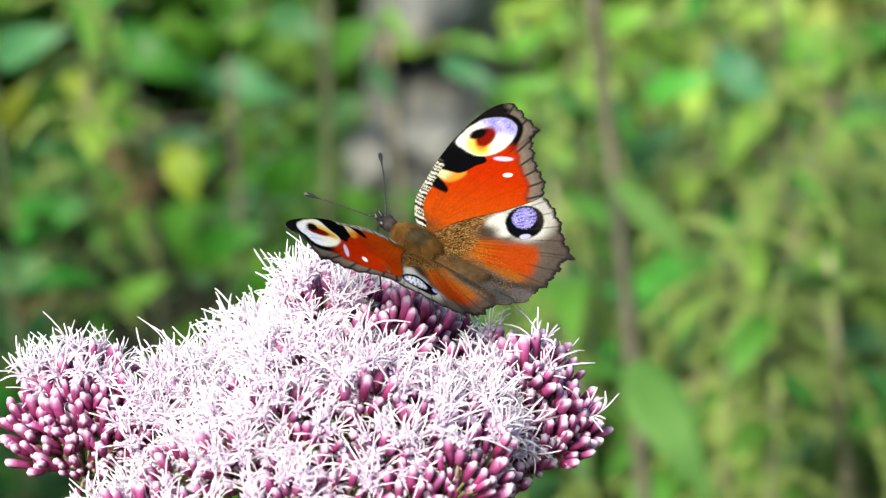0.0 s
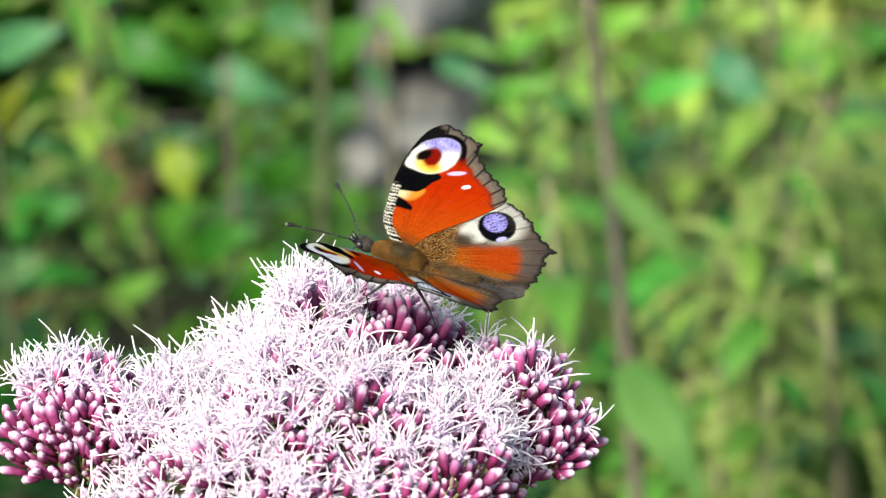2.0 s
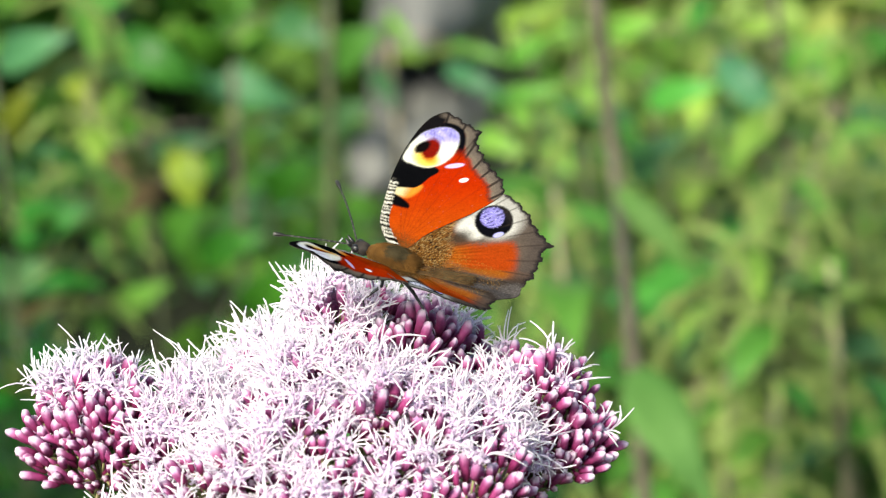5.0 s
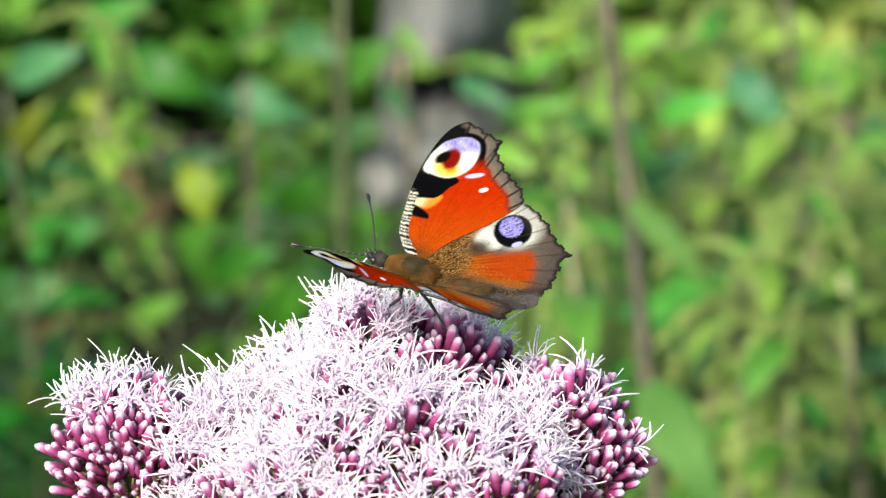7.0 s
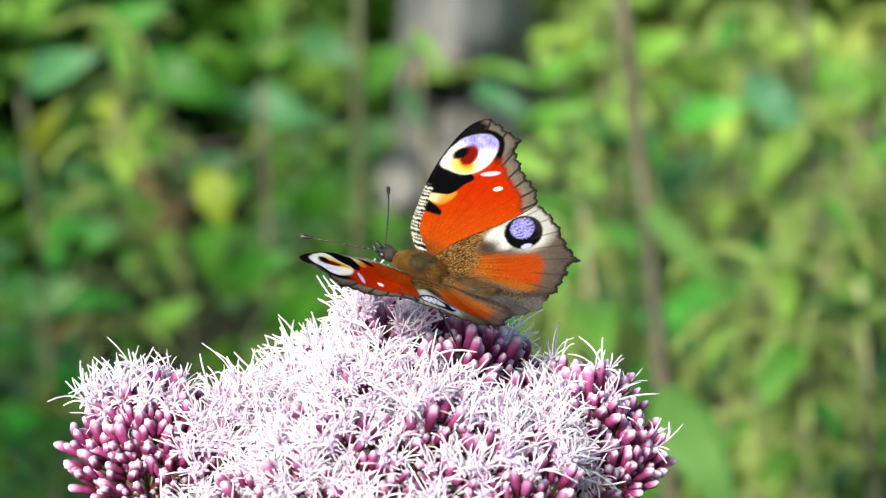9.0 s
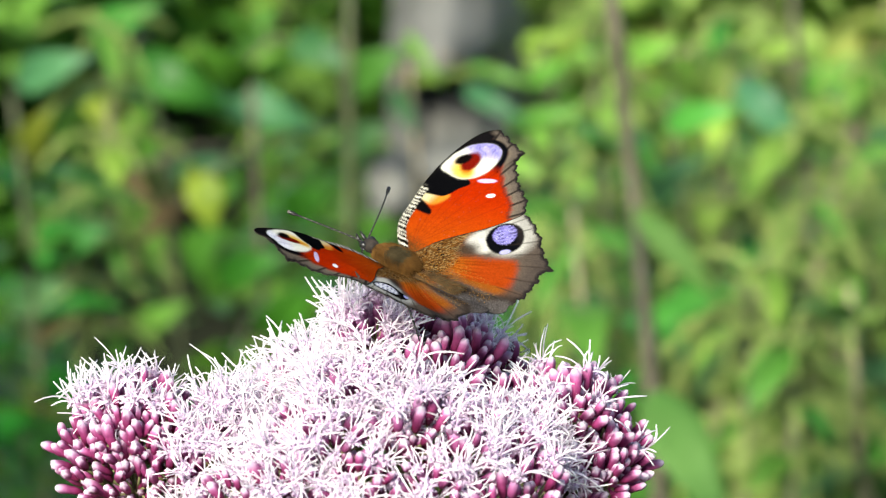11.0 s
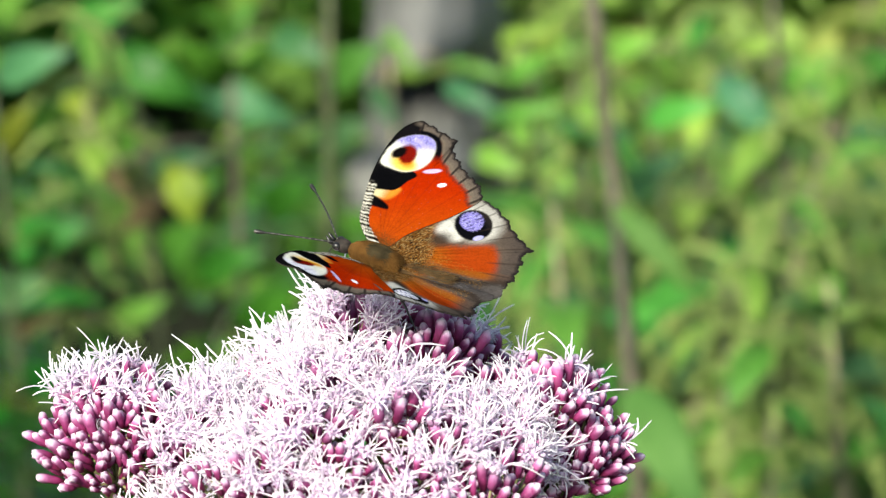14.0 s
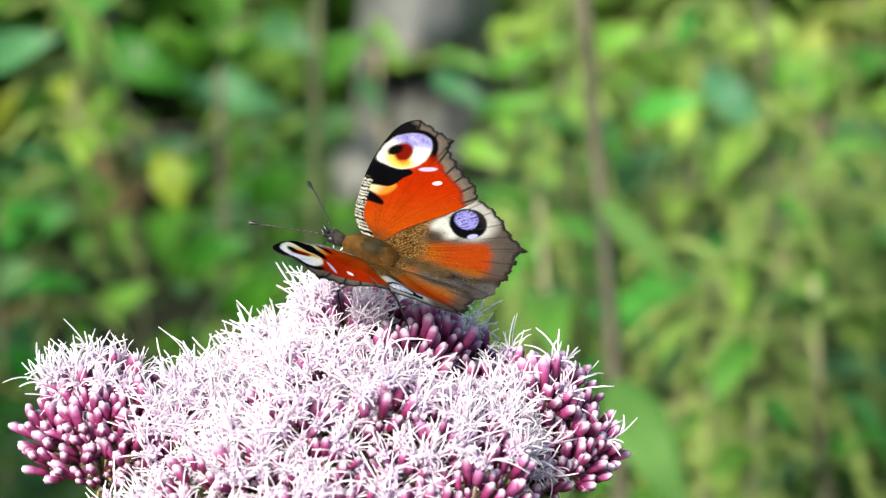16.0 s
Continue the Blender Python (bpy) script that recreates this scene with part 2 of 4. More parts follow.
def open_head(rng, threads=12):
    """An open head: its cup, its small corollas and its long style threads, as three meshes."""
    cup, tubes, styles = Shape(), Shape(), Shape()
    cup.lathe([(0, .36 * MM), (.4 * MM, .66 * MM), (1.4 * MM, .78 * MM), (2.4 * MM, .72 * MM), (2.9 * MM, .5 * MM)], Matrix.Identity(4), 8, 0, [0, .12, .3, .5, .62])
    for k in range(5):
        t = k * 1.2566 + rng.uniform(-.3, .3)
        tilt = rng.uniform(.15, .5)
        d = Vector((math.cos(t) * math.sin(tilt), math.sin(t) * math.sin(tilt), math.cos(tilt)))
        p = Vector((math.cos(t) * .3, math.sin(t) * .3, 2.4)) * MM
        ln = rng.uniform(1.1, 1.9) * MM
        tubes.tube([p, p + d * ln * .6, p + d * ln], [.26 * MM, .46 * MM, .70 * MM], 5, 0, [.55, .75, 1.0])
        for j in range(5):
            out = d.orthogonal().normalized() @ Matrix.Rotation(j * 1.2566, 3, d)
            e = p + d * ln
            tubes.tube([e + out * .4 * MM, e + out * .9 * MM + d * .3 * MM, e + out * 1.3 * MM + d * .1 * MM], [.26 * MM, .26 * MM, .08 * MM], 3, 0, [.9, 1, 1])
        for j in range(threads // 5 + (1 if k < threads % 5 else 0)):
            a2 = t + rng.uniform(-1.0, 1.0)
            spread = rng.uniform(.1, 1.1)
            e = Vector((math.cos(a2) * math.sin(spread), math.sin(a2) * math.sin(spread), math.cos(spread)))
            bend = Vector((rng.uniform(-1, 1), rng.uniform(-1, 1), rng.uniform(-.8, .6))) * 1.1
            big = rng.uniform(2.6, 5.6) * MM
            pts = [p + d * ln * .8]
            for i in range(1, 6):
                f = i / 5
                pts.append(p + d * ln * .8 + (d * (1 - f) + e * f).normalized() * big * f + bend * big * .35 * f * f)
            styles.tube(pts, [.105 * MM, .115 * MM, .12 * MM, .125 * MM, .13 * MM, .085 * MM], 4, 0, [0, .2, .4, .6, .8, 1])
    return cup.mesh("floret", [FLORET]), tubes.mesh("corolla", [FLORET]), styles.mesh("style", [STYLE])


def corymb_height(x, y):
    """The dome: narrow and steep at the back, broad in front."""
    x -= 3
    front = min(1, max(0, (-8 - y) / 24))
    wide = (20.5 if x < 0 else 31) + 24 * front
    dip = 2.0 * math.exp(-((x - 17) / 13) ** 2 - ((y - 3) / 15) ** 2)
    groove = 2.6 * math.exp(-((y + 8 + .12 * x + 2 * math.sin(x * .2)) / 4.5) ** 2)
    fall = 21 * (x / wide) ** 2
    if x < 0:  # the flank below the head falls in a straight slope
        fall = fall * front + .84 * -x * (1 - math.exp(x / 4.5)) * (1 - front)
    return 14.3 - groove - fall - 19 * (y / 46) ** 2 - dip


def flower():
    rng = random.Random(11)
    plant = new("hemp_agrimony")
    tagged(plant, "hemp agrimony with pink buds and white thready florets", "flower")
    plant.matrix_basis = pose(-0.02000, -0.00790, 0.97829)
    buds = [bud_mesh(rng, rng.uniform(3.7, 5.2), rng.uniform(.62, .84)) for _ in range(9)]
    opens = [open_head(rng, rng.randint(10, 15)) for _ in range(14)]
    # sub-clusters over the dome: place, outward way, share of open florets, cap size
    clusters = []
    spots = []
    for k in range(4000):
        x, y = rng.uniform(-31, 34), rng.uniform(-52, 34)
        if (x / 35) ** 2 + (y / 53) ** 2 > 1 or corymb_height(x, y) < -15 or (not (-19 if y > 6 else -27) < x < 23 and y > -20) or (not -30 < x < 27 and y > -30) or any((x - a) ** 2 + (y - b) ** 2 < (60 if y < -10 else 74) for a, b in spots):
            continue
        spots.append((x, y))
    for x, y in spots:
        z = corymb_height(x, y) + rng.uniform(-1.6, 1.2)
        out = Vector((2 * 21 * x / 2500, 2 * 20 * y / 2116, 1)).normalized()
        young = 2 < x < 25 and -9 < y < 28
        if 4 < x < 20 and -19 < y < -9:
            z -= 2.0
        if young:
            z -= .8
        low = abs(y + 8 + .12 * x) < 4.5
        clusters.append((Vector((x, y, z)), out, .0 if young else .6 if low else rng.choice((.06, .25, .55)) if y < -27 else rng.choice((.15, .45, .8)) if y < -17 else rng.choice((.75, .9, 1.0)), rng.uniform(6.0, 7.2), 25 if young else 20))
    # two side bunches, each of several small tufts that are still mostly in bud
    for hub, tufts in ((Vector((-36, 0, -15)), ((-45, -4, -2.8), (-38.5, -8, -.4), (-31, -7, .2), (-41, 1, 1.2), (-34, 2, 2.2), (-43, -8, -5), (-36, -11, -6.5), (-29, -11, -4), (-37, -3, 1.6), (-22, -3, 1.0), (-22.5, -11, -2.5))),
                       (Vector((34, 0, -13)), ((26, -6, 3.0), (31.5, -6, 5.2), (37.3, -6, .8), (34, 2, 4.6), (39.3, -5, -2.2), (37, -11, -3.5), (28, 5, 3.2), (33, -10, -5.5), (38.5, -7, -4), (27.5, -13, -10), (27, -12, -3), (31, -3, 4.5), (36.5, -1, 1.5), (23.5, -11, 1.5)))):
        for x, y, z in tufts:
            c = Vector((x + rng.uniform(-.8, .8), y, z + .8))
            clusters.append((c, (c - hub + Vector((0, 0, 3))).normalized(), .9 if -26 < x < 0 or (0 < x < 27.2 and y < -10.5) else .3 if y > 0 and x < 0 else .14 if y > -4 and 27.5 < x < 36 else .01, rng.uniform(5.6, 6.9), 26))
    heads = []
    for c, out, share, size, count in clusters:
        low = c - out * size * .55
        for i in range(count):
            f = (i + .5) / count
            polar, turn = math.acos(1 - f * (1.12 if count == 26 else 1.0)), i * 2.39996 + rng.uniform(-.25, .25)
            side = out.orthogonal().normalized()
            d = (out * math.cos(polar) + (side * math.cos(turn) + out.cross(side) * math.sin(turn)) * math.sin(polar)).normalized()
            p = low + d * (size * rng.uniform(.80, 1.10)) - d * 2.2
            d = (d + out * .45 + Vector((rng.gauss(0, .2), rng.gauss(0, .2), .6 if share < .1 else .3))).normalized()
            if share >= .1 or i % 2 == 0:  # a second layer of small buds underneath
                heads.append((p - d * 3.4, (d + Vector((rng.gauss(0, .3), rng.gauss(0, .3), 0))).normalized(), False, rng.uniform(0, 6.28), rng.uniform(.62, .9), c))
            heads.append((p, d, rng.random() < (share), rng.uniform(0, 6.28), rng.uniform(.72, 1.2), c))
    # buds that never opened close the dome from below
    for k in range(420):
        x, y = rng.uniform(-30, 32), rng.uniform(-48, 30)
        if (x / 33) ** 2 + (y / 50) ** 2 < 1 and corymb_height(x, y) > -11 and (-17 < x < 22 or y < -20):
            p = Vector((x, y, corymb_height(x, y) - rng.uniform(4.5, 7.5)))
            c = min((k[0] for k in clusters), key=lambda q: (q - p).length)
            heads.append((p, Vector((x / 55 + rng.gauss(0, .2), y / 60 + rng.gauss(0, .2), 1)).normalized(), False, rng.uniform(0, 6.28), rng.uniform(.7, .9), c))
    # the 300 toward the front and top stand singly, those behind in one mesh
    heads.sort(key=lambda h: h[0].y * .6 - h[0].z * .4 + (30 if h[4] < .91 and not h[2] else 0))
    rest, tubes, styles = Shape(), Shape(), Shape()
    for i, (p, d, is_open, spin, size, c) in enumerate(heads):
        m = facing(p * MM, d, spin, size)
        me = rng.choice(buds)
        if is_open:
            me, tube_me, style_me = rng.choice(opens)
            tubes.merge(tube_me, m)
            styles.merge(style_me, m)
        if i < 300:
            child("floret" if is_open else "bud", me, plant, m)
        else:
            k = len(rest.s)
            rest.merge(me, m)
            rest.s[k:] = [0 if is_open else 1] * (len(rest.s) - k)
    tagged(child("bud", rest.mesh("bud_rest", [FLORET, BUD]), plant), kind="stuff")
    tagged(child("corolla", tubes.mesh("corolla", [FLORET]), plant), kind="stuff")
    tagged(child("style", styles.mesh("style", [STYLE]), plant, label="white curling style threads"), kind="stuff")
    # branches and pedicels under the dome
    hub = Vector((0, 0, -42))
    stalks = Shape()
    for c, out, share, size, count in clusters:
        s = Shape()
        low = c - out * size * .55
        mid = hub.lerp(low, .55) + Vector((0, 0, -5))
        s.tube([p * MM for p in (hub, mid, low - out * 5, low)], [1.0 * MM, .8 * MM, .6 * MM, .5 * MM], 6)
        for h in heads:
            if h[5] is c:
                stalks.tube([(low - out * 3) * MM, (low + (h[0] - low) * .5) * MM, h[0] * MM], [.32 * MM, .26 * MM, .24 * MM], 4)
        child("branch", s.mesh("branch", [GREEN_STEM]), plant)
    tagged(child("pedicel", stalks.mesh("pedicel", [GREEN_STEM]), plant), kind="stuff")
    s = Shape()
    s.tube([Vector((-4, 6, -975)) * MM, Vector((3, 3, -700)) * MM, Vector((2, 4, -400)) * MM, Vector((-1, 1, -150)) * MM, hub * MM], [4.5 * MM, 4 * MM, 3.4 * MM, 2.6 * MM, 2 * MM], 10)
    child("stem", s.mesh("stem", [GREEN_STEM]), plant, label="reddish green upright stem")
    leaf = leaf_mesh(0.11, 0.034, 3, LEAF)
    for z in (-180, -330, -480, -640):
        for k in range(2):
            child("leaf", leaf, plant, Matrix.Translation(Vector((1, 3, z)) * MM) @ pose(0, 0, 0, 0, 12, z + 180 * k))
    return plant


# ---- the butterfly ----
FORE = ((2.0, 6.4), (5.2, 9.8), (9.5, 11.2), (14, 12.2), (19, 12.7), (24.2, 12.6), (27.4, 11.8), (29.3, 10.0), (28.8, 7.6), (28.3, 5.4), (28.0, 3.3),
        (26.6, 3.2), (25.2, 2.3), (24.0, 0.9), (22.4, -1.0), (21.6, -2.6), (20.7, -4.2), (18.4, -5.6), (13.5, -3.2), (9.5, -0.3), (6, 2.0), (2.5, 3.6))
HIND = ((2.0, 4.5), (8, 4), (14, 1.0), (17.8, -3.5), (18.6, -6.5), (17.7, -8.9), (16.5, -11.2), (14.7, -13.4), (13.7, -15.1), (12.7, -17.2), (11.2, -16.2),
        (9.9, -16.7), (8.2, -16.6), (6.4, -16.8), (4.5, -16.2), (2.3, -16.3), (1.2, -14.9), (0.2, -12.4), (-0.5, -8), (-1.4, -3), (-0.6, 2))


VIOLET, SILVER_SHEEN = (0.15, 0.13, 0.34), (0.60, 0.58, 0.60)  # the blue scales, and their pale iridescent sheen painted as colour


def closed_spline(pts, per):
    """Catmull-Rom through the corners; returns points and their place along the corners."""
    p = np.array(pts, float)
    n = len(p)
    out, at = [], []
    for i in range(n):
        a, b, c, d = p[i - 1], p[i], p[(i + 1) % n], p[(i + 2) % n]
        for k in range(per):
            t = k / per
            out.append(hermite(b, c, .45 * (c - a), .45 * (d - b), t))
            at.append(i + t)
    return np.array(out), np.array(at)


def hermite(b, c, mb, mc, t):
    return (2 * t ** 3 - 3 * t ** 2 + 1) * b + (t ** 3 - 2 * t ** 2 + t) * mb + (3 * t ** 2 - 2 * t ** 3) * c + (t ** 3 - t ** 2) * mc


def step(lo, hi, x):
    t = np.clip((x - lo) / (hi - lo), 0, 1)
    return t * t * (3 - 2 * t)


def poly_far(u, v, pts):
    """Signed distance to a polygon, below zero inside."""
    p = closed_spline(pts, 6)[0]
    best = np.full(u.shape, 1e9)
    inside = np.zeros(u.shape, bool)
    for i in range(len(p)):
        (ax, ay), (bx, by) = p[i - 1], p[i]
        ex, ey = bx - ax, by - ay
        t = np.clip(((u - ax) * ex + (v - ay) * ey) / (ex * ex + ey * ey), 0, 1)
        best = np.minimum(best, np.hypot(u - ax - t * ex, v - ay - t * ey))
        if ay != by:
            inside ^= ((ay > v) != (by > v)) & (u < (bx - ax) * (v - ay) / (by - ay) + ax)
    return np.where(inside, -best, best)


def oval(u, v, cu, cv, ru, rv, turn=0.0):
    """Distance-like value of an ellipse: below 1 inside."""
    c, s = math.cos(radians(turn)), math.sin(radians(turn))
    a, b = (u - cu) * c + (v - cv) * s, -(u - cu) * s + (v - cv) * c
    return np.hypot(a / ru, b / rv)


def lay(col, mask, colour):
    return col * (1 - mask[:, None]) + np.array(colour) * mask[:, None]


def fore_scales(u, v, edge, costa, rnd, rng, shimmer):
    """Colours of the forewing: red field, black bars, eye spot, brown margin."""
    col = np.tile((0.245, 0.0115, 0.0010), (len(u), 1))
    col = lay(col, step(18, 4, u + (v - 4) * .5 + rnd * .8) * .8, (0.25, 0.040, 0.003))
    for k in range(7):  # veins
        a = radians(26 - k * 8.5)
        d = np.abs((u - 3) * math.sin(a) - (v - 5) * math.cos(a))
        col = lay(col, step(.14, .04, d) * .28, (0.10, 0.008, 0.003))
    col = lay(col, step(5.6, 2.6, u + rnd * 1.2) * .9, (0.06, 0.026, 0.007))
    flecks = (rng.random(len(u)) < .004) & (u > 6)
    col[flecks] = col[flecks] * .8 + .05
    bar = poly_far(u, v, ((18.4, 13), (12.3, 12), (13.2, 8.4), (14.2, 7.3), (16, 6.6), (18.2, 6.0)))
    cream = poly_far(u, v, ((12.6, 12.2), (10.8, 11.6), (11.0, 9.2), (11.6, 7.8), (14.2, 7.0)))
    col = lay(col, step(.55, -.25, cream), (0.42, 0.14, 0.015))
    col = lay(col, step(.5, -.4, cream) * step(7.9, 9.7, v), (0.42, 0.36, 0.19))
    col = lay(col, step(.16, -.1, bar), (0.0018, 0.0018, 0.0022))
    small = poly_far(u, v, ((11.0, 11.0), (9.2, 10.8), (9.0, 9.0), (9.5, 7.0), (10.4, 7.6)))
    col = lay(col, step(.2, -.1, small), (0.002, 0.0016, 0.002))
    # brown margin
    col = lay(col, step(2.7, 1.7, edge + rnd * .25), (0.100, 0.078, 0.058))
    col = lay(col, step(3.0, 2.4, edge + rnd * .3) * step(2.0, 2.5, edge) * .6, (0.05, 0.012, 0.006))
    col = lay(col, step(1.5, .9, edge + rnd * .2) * .55, (0.060, 0.048, 0.040))
    for k in range(9):
        a = radians(21 - k * 8.0)
        d = np.abs((u - 5) * math.sin(a) - (v - 4) * math.cos(a))
        col = lay(col, step(.3, .1, d) * step(2.9, 1.9, edge) * .9, (0.012, 0.009, 0.008))
    col = lay(col, step(.65, .2, edge + rnd * .2), (0.012, 0.010, 0.010))
    col = lay(col, step(.8, .4, costa) * step(14.5, 16.5, u) * step(29.5, 27.5, u), (0.003, 0.003, 0.003))
    # eye spot
    eye = poly_far(u, v, ((17.7, 12.2), (21, 12.4), (24, 11.6), (25.8, 9.9), (26.5, 8.0), (26.0, 6.2), (24.1, 5.2), (21.5, 5.0), (19.2, 5.9), (17.8, 7.6), (17.4, 10)))
    ring = step(1.25, .75, eye) * step(21, 23.5, u + (v - 6) * .2)
    col = lay(col, ring, (0.002, 0.002, 0.003))
    col = lay(col, step(4.2, 3.0, eye) * step(8.6, 9.8, v) * step(16, 18, u) * step(28.8, 27.6, u), (0.004, 0.0035, 0.004))
    col = lay(col, step(.15, -.35, eye + rnd * .12), (0.56, 0.54, 0.45))
    gold = oval(u, v, 19.3, 8.7, 2.6, 1.9, 70) + rnd * .1
    col = lay(col, step(1.45, .5, gold) * step(.0, -.5, eye) * .95, (0.56, 0.33, 0.035))
    col = lay(col, step(1.2, .3, oval(u, v, 19.9, 8.5, 1.9, 1.3, 60)) * .9, (0.46, 0.14, 0.008))
    violet = step(21.5, 23.8, u + (v - 8.4).clip(-9, 0) * .55 - (v - 8.4).clip(0) * .12 + rnd * .8) * step(.1, -.2, eye + rnd * .1)
    col = lay(col, violet, shimmer)
    for k in range(4):  # dark veins run through the eye
        a = radians(17 - k * 8.0)
        d = np.abs((u - 5) * math.sin(a) - (v - 4) * math.cos(a) + .12 * np.sin(u * 2.3))
        col = lay(col, step(.16, .03, d) * violet * step(22, 24.5, u) * .55, (0.05, 0.04, 0.12))
    pale = violet * (oval(u, v, 24.2, 7.2, 2.6, .45, 62) < 1)
    col = lay(col, pale * .3, (0.40, 0.34, 0.46))
    specks = (rng.random(len(u)) < .16) & (violet > .6)
    col[specks] = (0.34, 0.32, 0.46)
    col = lay(col, step(1.15, .75, oval(u, v, 21.5, 9.0, 2.25, 1.6, 12) + rnd * .09), (0.105, 0.004, 0.002))
    col = lay(col, step(1.2, .65, oval(u, v, 21.2, 10.4, 1.7, 1.0, -20) + rnd * .08), (0.003, 0.002, 0.002))
    # small white spots
    col = lay(col, step(1.25, .8, oval(u, v, 20.0, 3.9, 1.5, .42, -52)), (0.38, 0.30, 0.44))
    col = lay(col, step(1.2, .8, oval(u, v, 18.1, 1.3, .75, .42, -52)), (0.6, 0.57, 0.57))
    # banded front edge
    strip = step(1.6, 1.3, costa + rnd * .1) * step(13.8, 12.8, u) * step(1.5, 2.5, u)
    bands = step(-.15, .15, np.sin(u * 9.8 + np.sin(u * 3.1) * .9 + np.sin(costa * 4) * .8 + rnd * .6) - .15 - .35 * step(.9, 1.1, costa))
    col = lay(col, strip, (0.005, 0.004, 0.003))
    col = lay(col, strip * bands, (0.42, 0.39, 0.32))
    col = lay(col, step(.28, .1, costa) * step(12, 14, u), (0.005, 0.005, 0.004))
    return col


def hind_scales(u, v, edge, inner, rnd, rng, shimmer):
    """Colours of the hindwing: rust patch, blue eye spot in a pale field, grey-brown margin."""
    col = np.tile((0.064, 0.048, 0.036), (len(u), 1))
    rust = poly_far(u, v, ((6.3, -2.5), (8.3, -6.8), (9.4, -8.6), (10.4, -11.3), (8.4, -13.0), (5.0, -13.6), (3.6, -8.5), (3.6, -3)))
    col = lay(col, step(.9, -.5, rust + rnd * .5), (0.19, 0.024, 0.003))
    near = step(12.5, 6.5, np.hypot(u - 2, v - 4) + rnd * 1.5)
    col = lay(col, near * .85, (0.18, 0.052, 0.005))
    base = step(9.5, 6.0, np.hypot(u - 3, (v - 2) * 1.5) + rnd)
    col = lay(col, base * .8, (0.060, 0.028, 0.007))
    ang = np.degrees(np.arctan2(u + .5, 5 - v))
    hair = step(14, 9, np.hypot(u - 1, v - 2)) * step(75, 55, ang)
    col *= (1 + hair * (.10 * np.sin(ang * .9 + rnd * .7) + .16 * np.sin(ang * 2.3 + rnd)))[:, None]
    col = lay(col, step(4, 1.5, np.abs(ang - 17)) * step(2, 9, -v) * .7, (0.16, 0.05, 0.006))
    col = lay(col, step(5, 2, np.abs(ang - 8)) * .6, (0.045, 0.028, 0.017))
    pick = rng.random(len(u))
    col[(pick < .17) & (base > .3)] = (0.17, 0.11, 0.045)
    col[(pick > .80) & (base > .3)] = (0.012, 0.007, 0.004)
    # pale field and eye
    far = np.hypot(u - 13.1, v + 6.6)
    field = np.minimum(oval(u, v, 10.9, -4.4, 3.2, 2.3, -48), oval(u, v, 14.3, -6.9, 5.0, 4.9, -45) + .12)
    col = lay(col, step(1.2, .72, field + rnd * .05) * .92, (0.38, 0.365, 0.325))
    col = lay(col, step(1.5, .3, oval(u, v, 7.9, -3.2, 1.9, 1.4, -48) + rnd * .1) * .9, (0.025, 0.018, 0.013))
    col = lay(col, step(3.3, 2.9, far + rnd * .10), (0.002, 0.002, 0.003))
    blue = step(2.05, 1.80, oval(u, v, 13.6, -6.1, 1.04, 1.0) + rnd * .16)
    col = lay(col, blue, shimmer)
    blot = blue * (np.sin((u * .61 + v * .79) * 9.5 + .9 * np.sin(u * 3.1) + rnd * .6) + .5 * np.sin(u * 2.3 - v * 1.7) > .55)
    col = lay(col, blot * .8, (0.035, 0.03, 0.11))
    col[(pick < .12) & (blue > .5)] = (0.30, 0.29, 0.44)
    col = lay(col, step(1.2, .8, oval(u, v, 11.1, -8.4, .9, .42, -45)), (0.26, 0.25, 0.46))
    # margin
    col = lay(col, step(4.2, 1.2, edge + rnd * .3) * (.35 + .55 * step(4.5, 9, far)), (0.040, 0.031, 0.026))
    for k in range(9):
        a = radians(-20 - k * 8.0)
        d = np.abs((u - 2) * math.sin(a) - (v - 2) * math.cos(a))
        col = lay(col, step(.22, .06, d) * step(5.5, 3.5, edge) * .55, (0.018, 0.013, 0.01))
    col = lay(col, step(.75, .25, edge + rnd * .25), (0.012, 0.010, 0.010))
    hairs = step(3.4, 1.8, inner + rnd * .5) * step(-3, -7, v)
    col = lay(col, hairs * .9, (0.040, 0.034, 0.032))
    col[(pick < .22) & (hairs > .5)] = (0.095, 0.085, 0.078)
    col = lay(col, step(.9, .2, np.abs(inner - 3.3 + rnd * .5)) * step(-4, -8, v) * .6, (0.014, 0.010, 0.008))
    gilt = (pick > .74) & (pick < .80) & (u > 1) & (u < 5.5) & (v < 0) & (v > -13)
    col[gilt] = (0.20, 0.10, 0.02)
    return col


